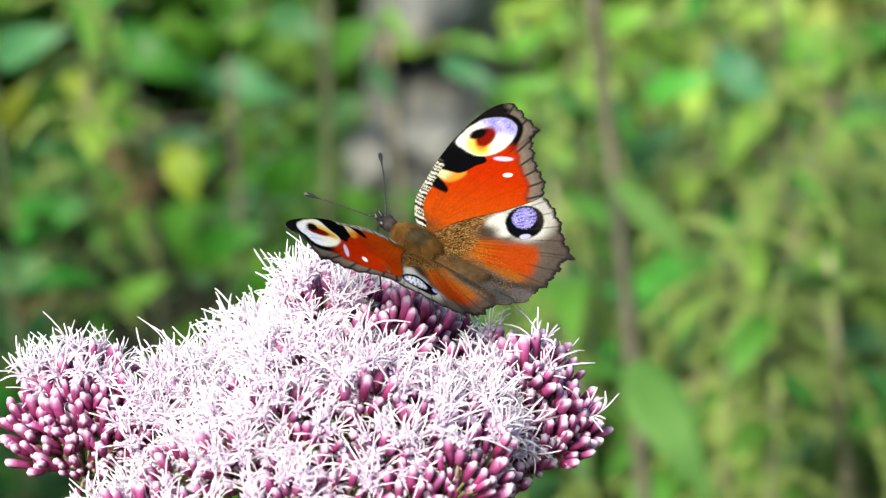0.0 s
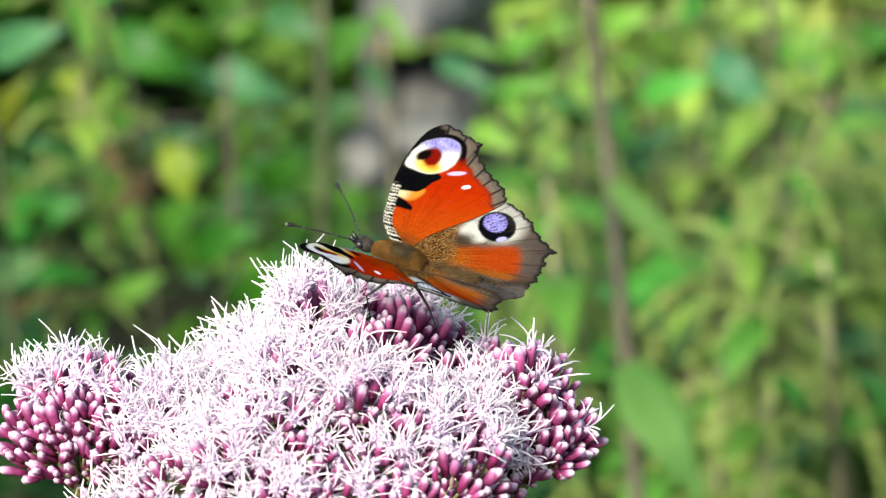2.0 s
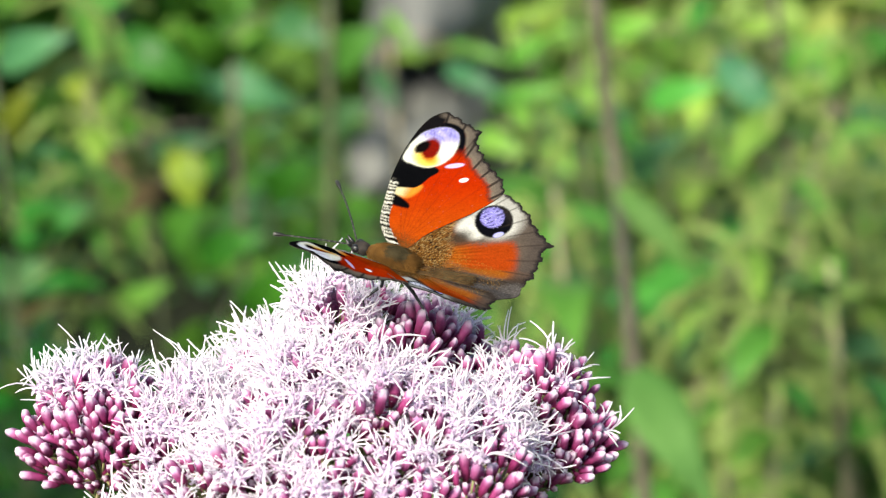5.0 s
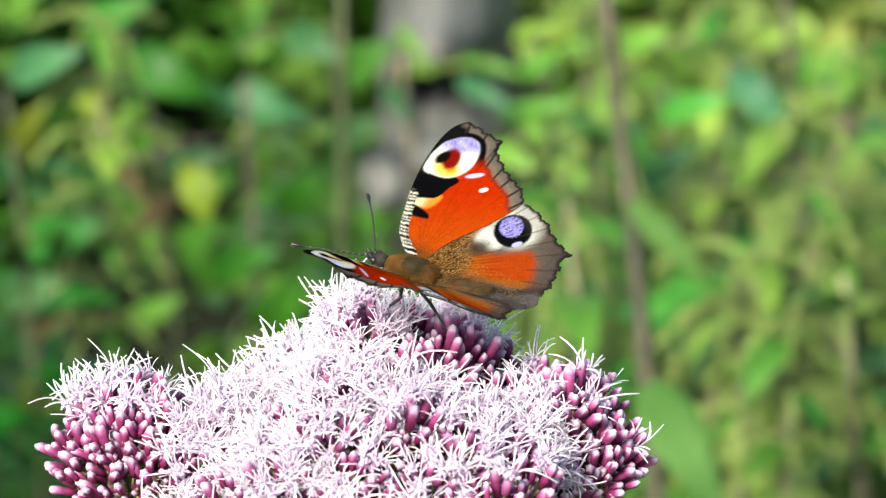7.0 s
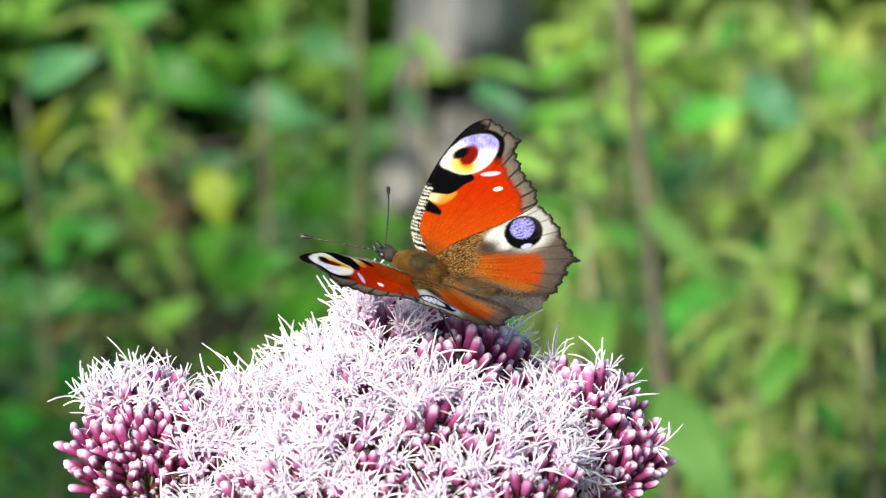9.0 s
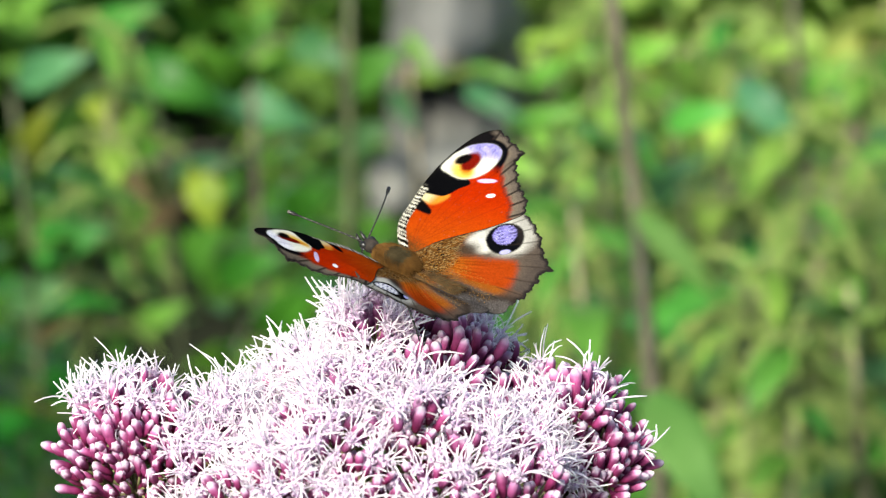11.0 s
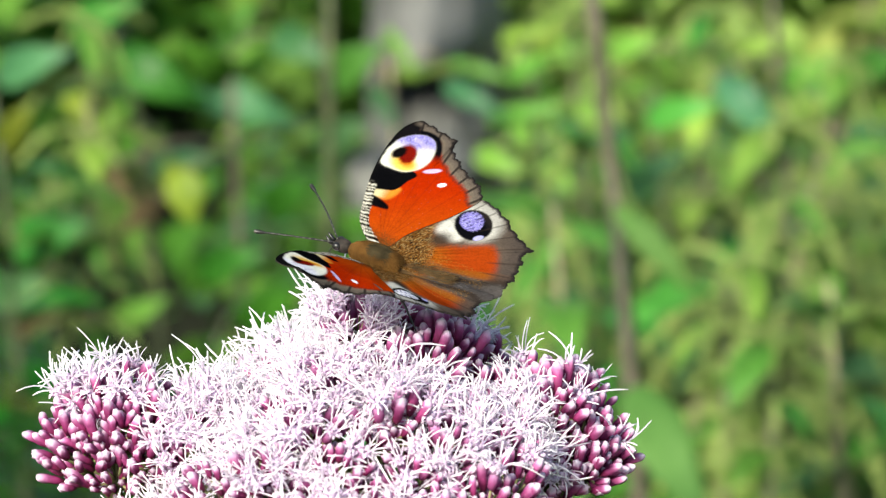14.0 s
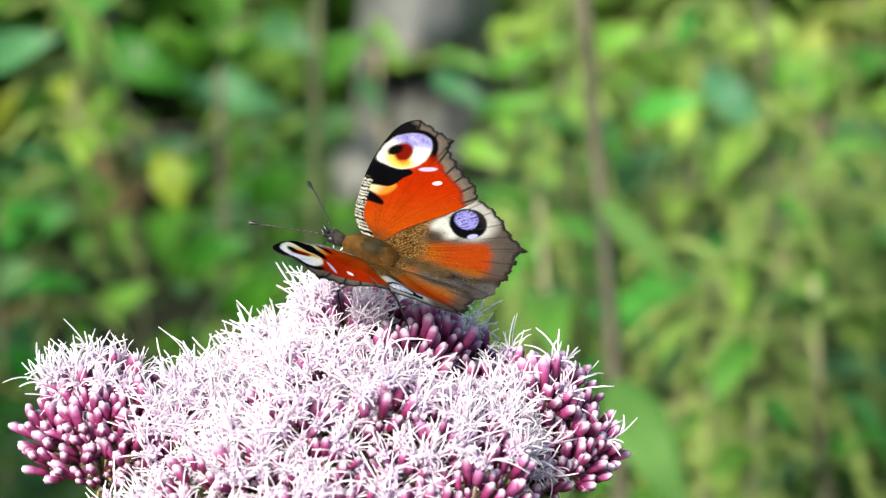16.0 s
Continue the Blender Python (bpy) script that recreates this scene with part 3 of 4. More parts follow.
def wing(name, corners, outer, front, scales, lift, bow, side, parent, label):
    """One wing as a thin cambered plate: coloured scales above, dark below. side: 1 or -1 across the body."""
    rng = np.random.RandomState(5)
    rim, at = closed_spline(corners, 20)
    lo, hi = outer
    d = np.roll(rim, -1, 0) - np.roll(rim, 1, 0)
    nrm = np.stack([d[:, 1], -d[:, 0]], 1) / np.maximum(np.linalg.norm(d, axis=1), 1e-6)[:, None]
    sign = -1 if np.cross(d, np.roll(d, -1, 0)).sum() > 0 else 1
    on = step(lo, lo + .5, at) * step(hi, hi - .5, at)
    rim = rim - sign * nrm * (on * (.20 * np.cos(at * 2 * math.pi) + .10 * np.sin(at * 17)))[:, None]
    centre = rim.mean(0)
    n, rows = len(rim), 96
    rho = np.linspace(0.004, 1, rows)
    uv = (centre + (rim - centre)[None] * rho[:, None, None]).reshape(-1, 2)
    u, v = uv[:, 0], uv[:, 1]

    def gap(mask):
        return np.min(np.hypot(u[:, None] - rim[mask][None, ::2, 0], v[:, None] - rim[mask][None, ::2, 1]), axis=1)

    edge, costa = gap((at >= lo) & (at <= hi)), gap((at >= front[0]) & (at <= front[1]))
    rnd = rng.normal(0, .5, len(u))
    # the left wings' eye spots get the angle-dependent sheen as a fixed colour
    col = scales(u, v, edge, costa, rnd, rng, VIOLET if side < 0 else SILVER_SHEEN)
    r = np.hypot(u, v - 4)
    w = lift + .35 * np.sin(np.arctan2(v - 4, u) * 17) * step(3, 14, r) * .35 + np.sin(np.clip(u / (30 if bow > 0 else 11), 0, 1) * math.pi) * bow * (1 if bow > 0 else step(-2, -8, v)) - .0018 * (r - 12).clip(0) ** 2
    if bow < 0:  # the inner fold rises with the abdomen
        rise = .165 * (3 - v).clip(0)
        w = w + (rise * np.exp(-(u / 6) ** 2) if side > 0 else rise * np.exp(-((u + 1.2) / 2.6) ** 2) * step(-16, -11, v))
    if bow > 0 and side > 0:  # this forewing droops toward its outer margin
        w = w - .021 * (u - 15).clip(0) * (8 - v).clip(0) * step(-5, 0, v)
    top = np.stack([v, side * u, w], 1) * MM
    few = [0, 16, 34, 52, 70, 86, rows - 1]
    under = top.reshape(rows, n, 3)[few].copy()
    under[:, :, 2] -= .13 * MM
    verts = np.concatenate([top, under.reshape(-1, 3)])
    faces, slots = [], []
    for i in range(rows - 1):
        for j in range(n):
            k = (j + 1) % n
            faces.append((i * n + j, i * n + k, (i + 1) * n + k, (i + 1) * n + j))
    slots += [0] * len(faces)
    base = rows * n
    for i in range(len(few) - 1):
        for j in range(n):
            k = (j + 1) % n
            faces.append((base + i * n + j, base + (i + 1) * n + j, base + (i + 1) * n + k, base + i * n + k))
    for j in range(n):
        k = (j + 1) % n
        faces.append(((rows - 1) * n + j, (rows - 1) * n + k, base + (len(few) - 1) * n + k, base + (len(few) - 1) * n + j))
    slots += [1] * (len(faces) - len(slots))
    faces += [tuple(range(n))[::-1], tuple(range(base, base + n))]
    slots += [0, 1]
    if (side > 0) != (sign > 0):
        faces = [f[::-1] for f in faces]
    colours = np.concatenate([col, np.full((len(verts) - len(col), 3), .02)])
    me = mesh_of(name, verts, faces, [WING, UNDERSIDE], slots, {"scales": colours})
    return child(name, me, parent, label=label)


def butterfly():
    rng = random.Random(4)
    fly = new("butterfly")
    tagged(fly, "peacock butterfly with spread rust-red wings sitting on the flower", "butterfly")
    moving = {}
    for side in (1, -1):
        moving["fore", side] = wing("forewing", FORE if side < 0 else tuple((p if p < 26 else 26 + (p - 26) * .7, q) for p, q in FORE), (7, 17), (0, 7), fore_scales, .07, .06, side, fly, "rust red forewing with a cream and violet eye spot")
        moving["hind", side] = wing("hindwing", HIND[:15] + ((2.4, -16.4), (0.9, -15.2), (-0.9, -12.6), (-1.8, -8)) + ((-2.0, -3), HIND[20]) if side < 0 else tuple((p, q * .93 if q < -10 else q) for p, q in HIND[:15]) + ((1.8, -16.6), (-0.4, -15.6), (-1.3, -12.5), (-1.6, -8.5)) + HIND[19:], (4, 15), (15.5, 20.5), hind_scales, -.03, -.6, side, fly, "brown and rust hindwing with a blue eye spot")
    s = Shape()
    s.ball(Vector((5.0, 0, .6)) * MM, (4.1 * MM, 1.7 * MM, 1.6 * MM), n=14, k=10)
    child("thorax", s.mesh("thorax", [FUR]), fly)
    s = Shape()
    s.rings([[Vector((x, r * math.cos(t), z + r * .9 * math.sin(t))) * MM for t in (2 * math.pi * j / 12 for j in range(12))]
             for x, r, z in [(2.2, .9, .2)] + [(1.6 - k * .5, (1.0 - .005 * (k - 6) ** 2) * (1.0 if k % 3 else .93) * (1 if k < 15 else (1 - (k - 15) * .14)), -.75 + .06 * k) for k in range(21)]])
    child("abdomen", s.mesh("abdomen", [TAIL_FUR]), fly)
    s = Shape()
    s.ball(Vector((9.7, 0, .5)) * MM, (1.6 * MM, 1.25 * MM, 1.2 * MM), n=12, k=8)
    head = child("head", s.mesh("head", [UNDERSIDE]), fly)
    for side in (1, -1):
        s = Shape()
        s.ball(Vector((10.5, side * .95, .6)) * MM, (.75 * MM, .6 * MM, .75 * MM), n=10, k=7)
        child("eye", s.mesh("eye", [CHITIN]), head, label="dark round compound eye")
        s = Shape()
        s.tube([Vector(p) * MM for p in ((11, side * .4, .2), (11.9, side * .5, .7), (12.7, side * .45, 1.5))], [.28 * MM, .38 * MM, .12 * MM], 6)
        child("palp", s.mesh("palp", [CHITIN]), head)
        # antenna, built along x from its root
        s = Shape()
        pts, rad = [], []
        for i in range(41):
            f = i / 40
            pts.append(Vector((13.0 * f, side * .5 * math.sin(f * 2.2), .35 * math.sin(f * 2.8))) * MM)
            rad.append((.14 + (.012 if i % 2 else 0) + (.22 * float(step(.84, .93, f)) if f < .985 else .08)) * MM)
        s.tube(pts, rad, 6, 0)
        s.s = [1 if (i // 6) % 3 == 0 and i < 6 * 33 else (1 if i >= 6 * 39 else 0) for i in range(len(s.s))]
        ant = child("antenna", s.mesh("antenna", [CHITIN, PALE]), fly, label="thin dashed antenna with a black club")
        moving["antenna", side] = ant
    # fur: short strands over thorax, wing roots and abdomen
    s = Shape()
    for k in range(7400):
        if k < 4000:
            a, t = rng.uniform(-1, 1), rng.uniform(-.3, math.pi + .3)
            p = Vector((5.0 + 4.0 * a, 1.7 * math.sqrt(max(0, 1 - a * a)) * math.cos(t), .6 + 1.65 * math.sqrt(max(0, 1 - a * a)) * math.sin(t)))
            n = Vector((-1.0 + a * .2, math.cos(t) * .85, math.sin(t) * .3))
            ln = rng.uniform(.7, 1.5) + .9 * abs(math.cos(t))
            coat = 1 if abs(a + .1) < .42 and math.sin(t) > .62 + rng.uniform(0, .25) else 0
        else:
            x, y = rng.uniform(-8.4, 2.2), rng.gauss(0, .85)
            p = Vector((x, y, -.55 + .24 * abs(y) + .165 * (3 - x)))
            n = Vector((-1, y * .22, .24))
            ln = rng.uniform(.9, 2.0)
            coat = 0 if x > rng.uniform(-1, 2) else rng.choice((2, 2, 1))
        n = (n + Vector((rng.gauss(0, .1), rng.gauss(0, .14), rng.gauss(0, .08)))).normalized()
        s.tube([p * MM, (p + n * ln * .6) * MM, (p + n * ln + Vector((0, 0, -.12))) * MM], [.035 * MM, .028 * MM, .008 * MM], 3, coat)
    child("fur", s.mesh("fur", [FUR, SADDLE, TAIL_FUR]), fly)
    s = Shape()
    s.tube([Vector(p) * MM for p in ((11.2, 0, 0), (11.8, 0, -1.4), (11.6, .1, -3.6), (11.0, .2, -6.0))], [.12 * MM, .11 * MM, .1 * MM, .07 * MM], 6)
    child("proboscis", s.mesh("proboscis", [CHITIN]), fly)
    for side in (1, -1):
        for way in (((5, .9, -1), (4.2, 3.2, -2.6), (6.3, 5, -5.2), (4.8, 6, -7.6), (4.3, 6.3, -8.6)), ((3, .9, -1), (-1.2, 3.4, -1.2), (-3.8, 4.6, -2.6), (-6.4, 5.4, -5.4), (-6.9, 5.6, -6.2))):
            s = Shape()
            s.tube([Vector((x, side * y, z)) * MM for x, y, z in way], [.32 * MM, .30 * MM, .19 * MM, .13 * MM, .08 * MM], 6)
            child("leg", s.mesh("leg", [CHITIN]), fly)
    return fly, moving


# ---- the herbs behind ----
def leaf_mesh(length, width, seed, mat, droop=0.35):
    """A toothed, folded, drooping leaf that grows along x from its stalk."""
    rng = random.Random(seed)
    n = 15
    v, f = [], []
    twist = rng.uniform(-.25, .25)
    for i in range(n):
        t = i / (n - 1)
        w = width * (math.sin(math.pi * min(1, t * 1.02 + .0) ** .72) ** .9 if 0 < t < 1 else 0) * (1.07 if i % 2 else .93) * .5 + .0006
        x, z = length * (t - .12 * droop * t * t), length * (.10 * math.sin(t * 3) - droop * t * t * .75)
        for k, c in ((-1, .20), (-.5, .07), (0, 0), (.5, .07), (1, .20)):
            v.append((x, k * w + twist * length * .2 * t * t, z + c * w + rng.uniform(-.03, .03) * width * abs(k)))
    m = len(v)
    v += [(a, b, c - .0006) for a, b, c in v]
    for i in range(n - 1):
        for k in range(4):
            a = i * 5 + k
            f.append((a, a + 5, a + 6, a + 1))
            f.append((m + a, m + a + 1, m + a + 6, m + a + 5))
    for i in range(n - 1):
        for k in (0, 4):
            a = i * 5 + k
            q = (a, m + a, m + a + 5, a + 5)
            f.append(q if k == 0 else q[::-1])
    return mesh_of("leaf", v, f, [mat])


def herb(name, label, place, height, leaves, stem_mat, rng, spread=0.09, gap=0.07, bare=0.15, tassels=None):
    plant = new(name)
    tagged(plant, label, "herb", "herbs behind the flower")
    plant.matrix_basis = pose(*place, 0, 0, rng.uniform(0, 360))
    lean = Vector((rng.uniform(-.12, .12), rng.uniform(-.12, .12), 0)) * height
    line = lambda t: Vector((0, 0, height * t)) + lean * t * t
    s = Shape()
    s.tube([line(i / 8) - (Vector((0, 0, .03)) if i == 0 else Vector()) for i in range(9)], [.0042 * (1 - .65 * i / 8) for i in range(9)], 7)
    child("stem", s.mesh("stem", [stem_mat]), plant)
    h, turn = height * bare, rng.uniform(0, 90)
    while h < height:
        t = h / height
        for k in range(2):
            size = rng.uniform(.75, 1.2) * (1.1 - .55 * t)
            m = Matrix.Translation(line(t)) @ pose(0, 0, 0, rng.uniform(-18, 18), rng.uniform(-38, 12), turn + 180 * k + rng.uniform(-15, 15)) @ Matrix.Scale(size, 4)
            child("leaf", rng.choice(leaves), plant, m)
        if tassels and t > .45:
            for k in range(3):
                m = Matrix.Translation(line(t)) @ pose(0, 0, 0, 0, 0, turn + 45 + 120 * k + rng.uniform(-40, 40)) @ Matrix.Scale(rng.uniform(.7, 1.2), 4)
                child("tassel", rng.choice(tassels), plant, m)
        h += gap * rng.uniform(.8, 1.25) * (1.15 - .5 * t)
        turn += 90 + rng.uniform(-12, 12)
    return plant


def tassel_mesh(seed):
    """A drooping string of small green-yellow seed clumps."""
    rng = random.Random(seed)
    s = Shape()
    ln = rng.uniform(.08, .13)
    line = lambda t: Vector((ln * .55 * t, 0, ln * (.3 * t - 1.1 * t * t)))
    s.tube([line(i / 6) for i in range(7)], .0007, 4)
    for k in range(46):
        t = rng.uniform(.12, 1)
        p = line(t) + Vector((rng.gauss(0, .0016), rng.gauss(0, .0018), rng.gauss(0, .002)))
        s.ball(p, [rng.uniform(.0011, .0024)] * 3, n=5, k=3)
    return s.mesh("tassel", [TASSEL])


def rock_mesh(size, seed, hollowed=True):
    rng = np.random.RandomState(seed)
    bm = bmesh.new()
    bmesh.ops.create_icosphere(bm, subdivisions=6, radius=1)
    off = Vector(rng.uniform(0, 50, 3))
    for v in bm.verts:
        k = 1 + .35 * noise.noise(v.co * 1.1 + off) + .12 * noise.noise(v.co * 3.3 + off)
        v.co = Vector((v.co.x * size[0], v.co.y * size[1], v.co.z * size[2])) * k
        hollow = math.hypot((v.co.x - .003) / .047, (v.co.z - .080) / .031) + .45 * noise.noise(v.co * 40)
        if not hollowed:
            continue
        lip = math.hypot(v.co.x / .062, (v.co.z - .128) / .034)
        if v.co.y < 0 and lip < 1:  # an overhang that keeps the hollow dark
            v.co.y -= .05 * (1 - lip * lip)
        if v.co.y < 0 and hollow < 1:  # a deep hollow in the front
            v.co.y += .27 * min(1, (1 - hollow) * 7)
    me = bpy.data.meshes.new("rock")
    bm.to_mesh(me)
    bm.free()
    me.materials.append(ROCK)
    me.polygons.foreach_set("use_smooth", np.ones(len(me.polygons), dtype=bool))
    return me


def ground():
    bm = bmesh.new()
    bmesh.ops.create_grid(bm, x_segments=60, y_segments=60, size=1)
    for v in bm.verts:
        x, y = v.co.x, v.co.y
        v.co.x, v.co.y = 300 * x * abs(x) ** 2.2, 300 * y * abs(y) ** 2.2
        r = math.hypot(v.co.x, v.co.y)
        v.co.z = .03 * noise.noise(Vector((v.co.x * 2, v.co.y * 2, 0))) + .25 * noise.noise(Vector((v.co.x * .1, v.co.y * .1, 3))) * min(1, r / 30)
    me = bpy.data.meshes.new("ground")
    bm.to_mesh(me)
    bm.free()
    me.materials.append(SOIL)
    me.polygons.foreach_set("use_smooth", np.ones(len(me.polygons), dtype=bool))
    tagged(new("ground", me), "dark earth under the herbs", "ground", kind="structure")


def herbs():
    rng = random.Random(21)
    green = [leaf_mesh(rng.uniform(.08, .12), rng.uniform(.036, .055), k, LEAF, rng.uniform(.2, .7)) for k in range(6)]
    light = [leaf_mesh(rng.uniform(.08, .12), rng.uniform(.03, .045), 20 + k, LIGHT_LEAF, rng.uniform(.2, .7)) for k in range(4)]
    blue = [leaf_mesh(rng.uniform(.08, .12), rng.uniform(.03, .045), 30 + k, BLUE_LEAF, rng.uniform(.2, .6)) for k in range(3)]
    yellow = [leaf_mesh(.08, .034, 40 + k, YELLOW_LEAF, .5) for k in range(2)]
    meadow = [leaf_mesh(rng.uniform(.08, .12), rng.uniform(.028, .04), 70 + k, MEADOW_LEAF, rng.uniform(.2, .7)) for k in range(4)]
    brown = [leaf_mesh(.08, .03, 50 + k, BROWN_LEAF, .9) for k in range(2)]
    straw = [leaf_mesh(rng.uniform(.09, .14), rng.uniform(.034, .048), 90 + k, STRAW_LEAF, rng.uniform(.1, .4)) for k in range(4)]
    strings = [tassel_mesh(k) for k in range(4)]
    for k in range(400):
        inner = k < 345
        y = rng.uniform(1.25, 3.5) if inner else rng.uniform(.6, 5.0)
        half = .125 * (y + .6) + .06
        x = rng.uniform(-half, half) if inner else rng.choice((-1, 1)) * rng.uniform(half + .1, half + 1.1)
        row = rng.uniform(-.075, .055)  # how far the top stands over or under the middle sight line
        column = x / (y + .6)
        if -.055 < column < .040 and y < 2.72:
            row = rng.uniform(-.075, .018)
        if -.098 < column < -.05 and y < 3.3:  # a dark gap between the herbs
            row = rng.uniform(-.08, -.028)
        top = 1.219 - (y + .6) * (.364 - row)
        if not inner:
            top = rng.uniform(.25, .75)
        if top < .12:
            continue
        kind = rng.random()
        # herbs to the right and far back get paler leaves that imitate sunlight
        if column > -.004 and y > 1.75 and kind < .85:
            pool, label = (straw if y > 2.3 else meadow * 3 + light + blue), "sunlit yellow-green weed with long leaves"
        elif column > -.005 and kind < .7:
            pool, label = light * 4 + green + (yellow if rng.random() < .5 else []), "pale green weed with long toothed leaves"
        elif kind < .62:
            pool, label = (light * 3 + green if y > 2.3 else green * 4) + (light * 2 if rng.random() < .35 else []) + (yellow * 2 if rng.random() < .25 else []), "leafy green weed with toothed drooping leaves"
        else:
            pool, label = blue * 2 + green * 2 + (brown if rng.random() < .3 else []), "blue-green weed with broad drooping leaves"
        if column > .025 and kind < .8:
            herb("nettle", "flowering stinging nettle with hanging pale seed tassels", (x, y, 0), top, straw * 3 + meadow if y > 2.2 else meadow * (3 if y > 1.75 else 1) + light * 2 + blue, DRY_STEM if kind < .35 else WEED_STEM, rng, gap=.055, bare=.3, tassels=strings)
        else:
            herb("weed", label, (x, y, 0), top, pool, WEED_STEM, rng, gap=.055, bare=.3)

    # paler growth farther back, its stronger sunlight put into the leaf colours
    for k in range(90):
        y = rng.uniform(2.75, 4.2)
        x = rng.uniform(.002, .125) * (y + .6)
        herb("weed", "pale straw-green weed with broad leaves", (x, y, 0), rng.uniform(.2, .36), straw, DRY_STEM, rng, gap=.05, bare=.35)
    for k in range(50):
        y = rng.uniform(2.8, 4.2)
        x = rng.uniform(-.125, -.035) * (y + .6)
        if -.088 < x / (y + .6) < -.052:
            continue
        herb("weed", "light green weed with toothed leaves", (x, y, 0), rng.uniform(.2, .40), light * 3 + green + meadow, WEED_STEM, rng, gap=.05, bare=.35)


def aimed(a, b, up=(0, -.9, .45)):
    """A pose at a whose x axis points to b and whose z axis leans toward up."""
    x = (Vector(b) - Vector(a)).normalized()
    z = (Vector(up) - x * x.dot(Vector(up))).normalized()
    m = Matrix((x, z.cross(x), z)).transposed().to_4x4()
    m.translation = a
    return m


def stalked(name, label, foot, tip, radius, mat, leaves):
    """A single stem from foot to tip that carries chosen leaves: (base, point, width, material, seed)."""
    thing = new(name)
    tagged(thing, label, "herb", "herbs behind the flower")
    thing.matrix_basis = pose(*foot)
    o = Vector(foot)
    d = Vector(tip) - o
    s = Shape()
    bend = Vector((.018, .02, 0))
    s.tube([d * t + bend * math.sin(t * math.pi) for t in (-.03, .12, .25, .38, .5, .62, .75, .88, 1)], [radius * (1.15 - .5 * k / 8 + (.12 if k % 2 else 0)) for k in range(9)], 8)
    child("stem", s.mesh("stem", [mat]), thing)
    for base, point, width, leaf_mat, seed in leaves:
        a, b = Vector(base) - o, Vector(point) - o
        near = d * min(1, a.z / d.z) + bend * math.sin(min(1, a.z / d.z) * math.pi)
        if (near - a).length > .012:
            s = Shape()
            s.tube([near, near.lerp(a, .5) + Vector((0, 0, .006)), a], [.0014, .0012, .001], 5)
            child("leaf_stalk", s.mesh("leaf_stalk", [mat]), thing)
        child("leaf", leaf_mesh((b - a).length, width, seed, leaf_mat, .25), thing, aimed(a, b))
    return thing


def string_mesh(seed, ln):
    """A short arching string of seed clumps, along x."""
    rng = random.Random(seed)
    s = Shape()
    line = lambda t: Vector((ln * .8 * t, 0, ln * (.55 * t - .95 * t * t)))
    s.tube([line(i / 6) for i in range(7)], .0006, 4)
    for k in range(40):
        t = rng.uniform(.1, 1)
        s.ball(line(t) + Vector((rng.gauss(0, .0008), rng.gauss(0, .0009), rng.gauss(0, .0009))), [rng.uniform(.0008, .0015)] * 3, n=5, k=3)
    return s.mesh("tassel", [TASSEL])


def seeding_nettle(foot, y, tip, seed):
    """A nettle whose upper nodes carry arching seed strings and a pair of leaves."""
    rng = random.Random(seed)
    thing = new("nettle")
    tagged(thing, "stinging nettle with arching beige-green seed strings", "herb", "herbs behind the flower")
    thing.matrix_basis = pose(foot, y, 0)
    d = Vector(tip) - Vector((foot, y, 0))
    s = Shape()
    s.tube([d * t for t in (-.03, .2, .4, .6, .8, 1)], [.0032, .003, .0028, .0025, .0022, .0012], 7)
    child("stem", s.mesh("stem", [BROWN_STEM]), thing)
    h, turn = d.z, rng.uniform(0, 90)
    while h > d.z - .22:
        p = d * (h / d.z)
        for k in range(7):
            m = Matrix.Translation(p) @ pose(0, 0, 0, 0, rng.uniform(-25, 25), turn + 51 * k + rng.uniform(-20, 20))
            child("tassel", rng.choice(STRINGS), thing, m @ Matrix.Scale(rng.uniform(.7, 1.2), 4))
        for k in range(2):
            m = Matrix.Translation(p) @ pose(0, 0, 0, rng.uniform(-15, 15), rng.uniform(5, 30), turn + 30 + 180 * k)
            child("leaf", rng.choice(NETTLE_LEAVES), thing, m @ Matrix.Scale(rng.uniform(.5, .8), 4))
        h -= rng.uniform(.024, .036)
        turn += 90


def cover(n, seed, sign, mat, label, near=-.9, far=6.0, wide=2.4, high=.24):
    """Low leaves close to the ground, too many to tell apart."""
    rng = np.random.RandomState(seed)
    v, f = [], []
    y = rng.uniform(near, far, n)
    x = sign * rng.uniform(-.15 if wide > 2 else 0, wide, n)
    z = rng.uniform(.01, high, n)
    x, y = x * (.8 + .25 * np.sin(y * 2.3 + seed) * np.sin(y * .9)), y + .3 * np.sin(x * 3.1 + seed) + rng.normal(0, .08, n)
    for k in range(n):
        if (abs(x[k] + .01) < .085 and 2.3 < y[k] < 3.0) or (-.34 < x[k] < -.15 and 1.9 < y[k] < 3.2 and rng.random() < .9):  # the boulder, and a bare dark patch
            continue
        a, ln, w = rng.uniform(0, 6.28), rng.uniform(.03, .07), rng.uniform(.010, .022)
        c, s = math.cos(a), math.sin(a)
        dip = rng.uniform(-.5, .6)
        b = len(v)
        for t, g in ((0, .1), (.35, 1), (.7, .75), (1, .05)):
            for q in (-1, 0, 1):
                px, py = ln * t, w * g * q
                v.append((x[k] + px * c - py * s, y[k] + px * s + py * c, z[k] + ln * dip * t - ln * .5 * t * t + abs(q) * w * .3))
        for i in range(3):
            for q in range(2):
                e = b + i * 3 + q
                f.append((e, e + 3, e + 4, e + 1))
    tagged(new("ground_herbs", mesh_of("ground_herbs", v, f, [mat])), label, "herbs", kind="stuff")


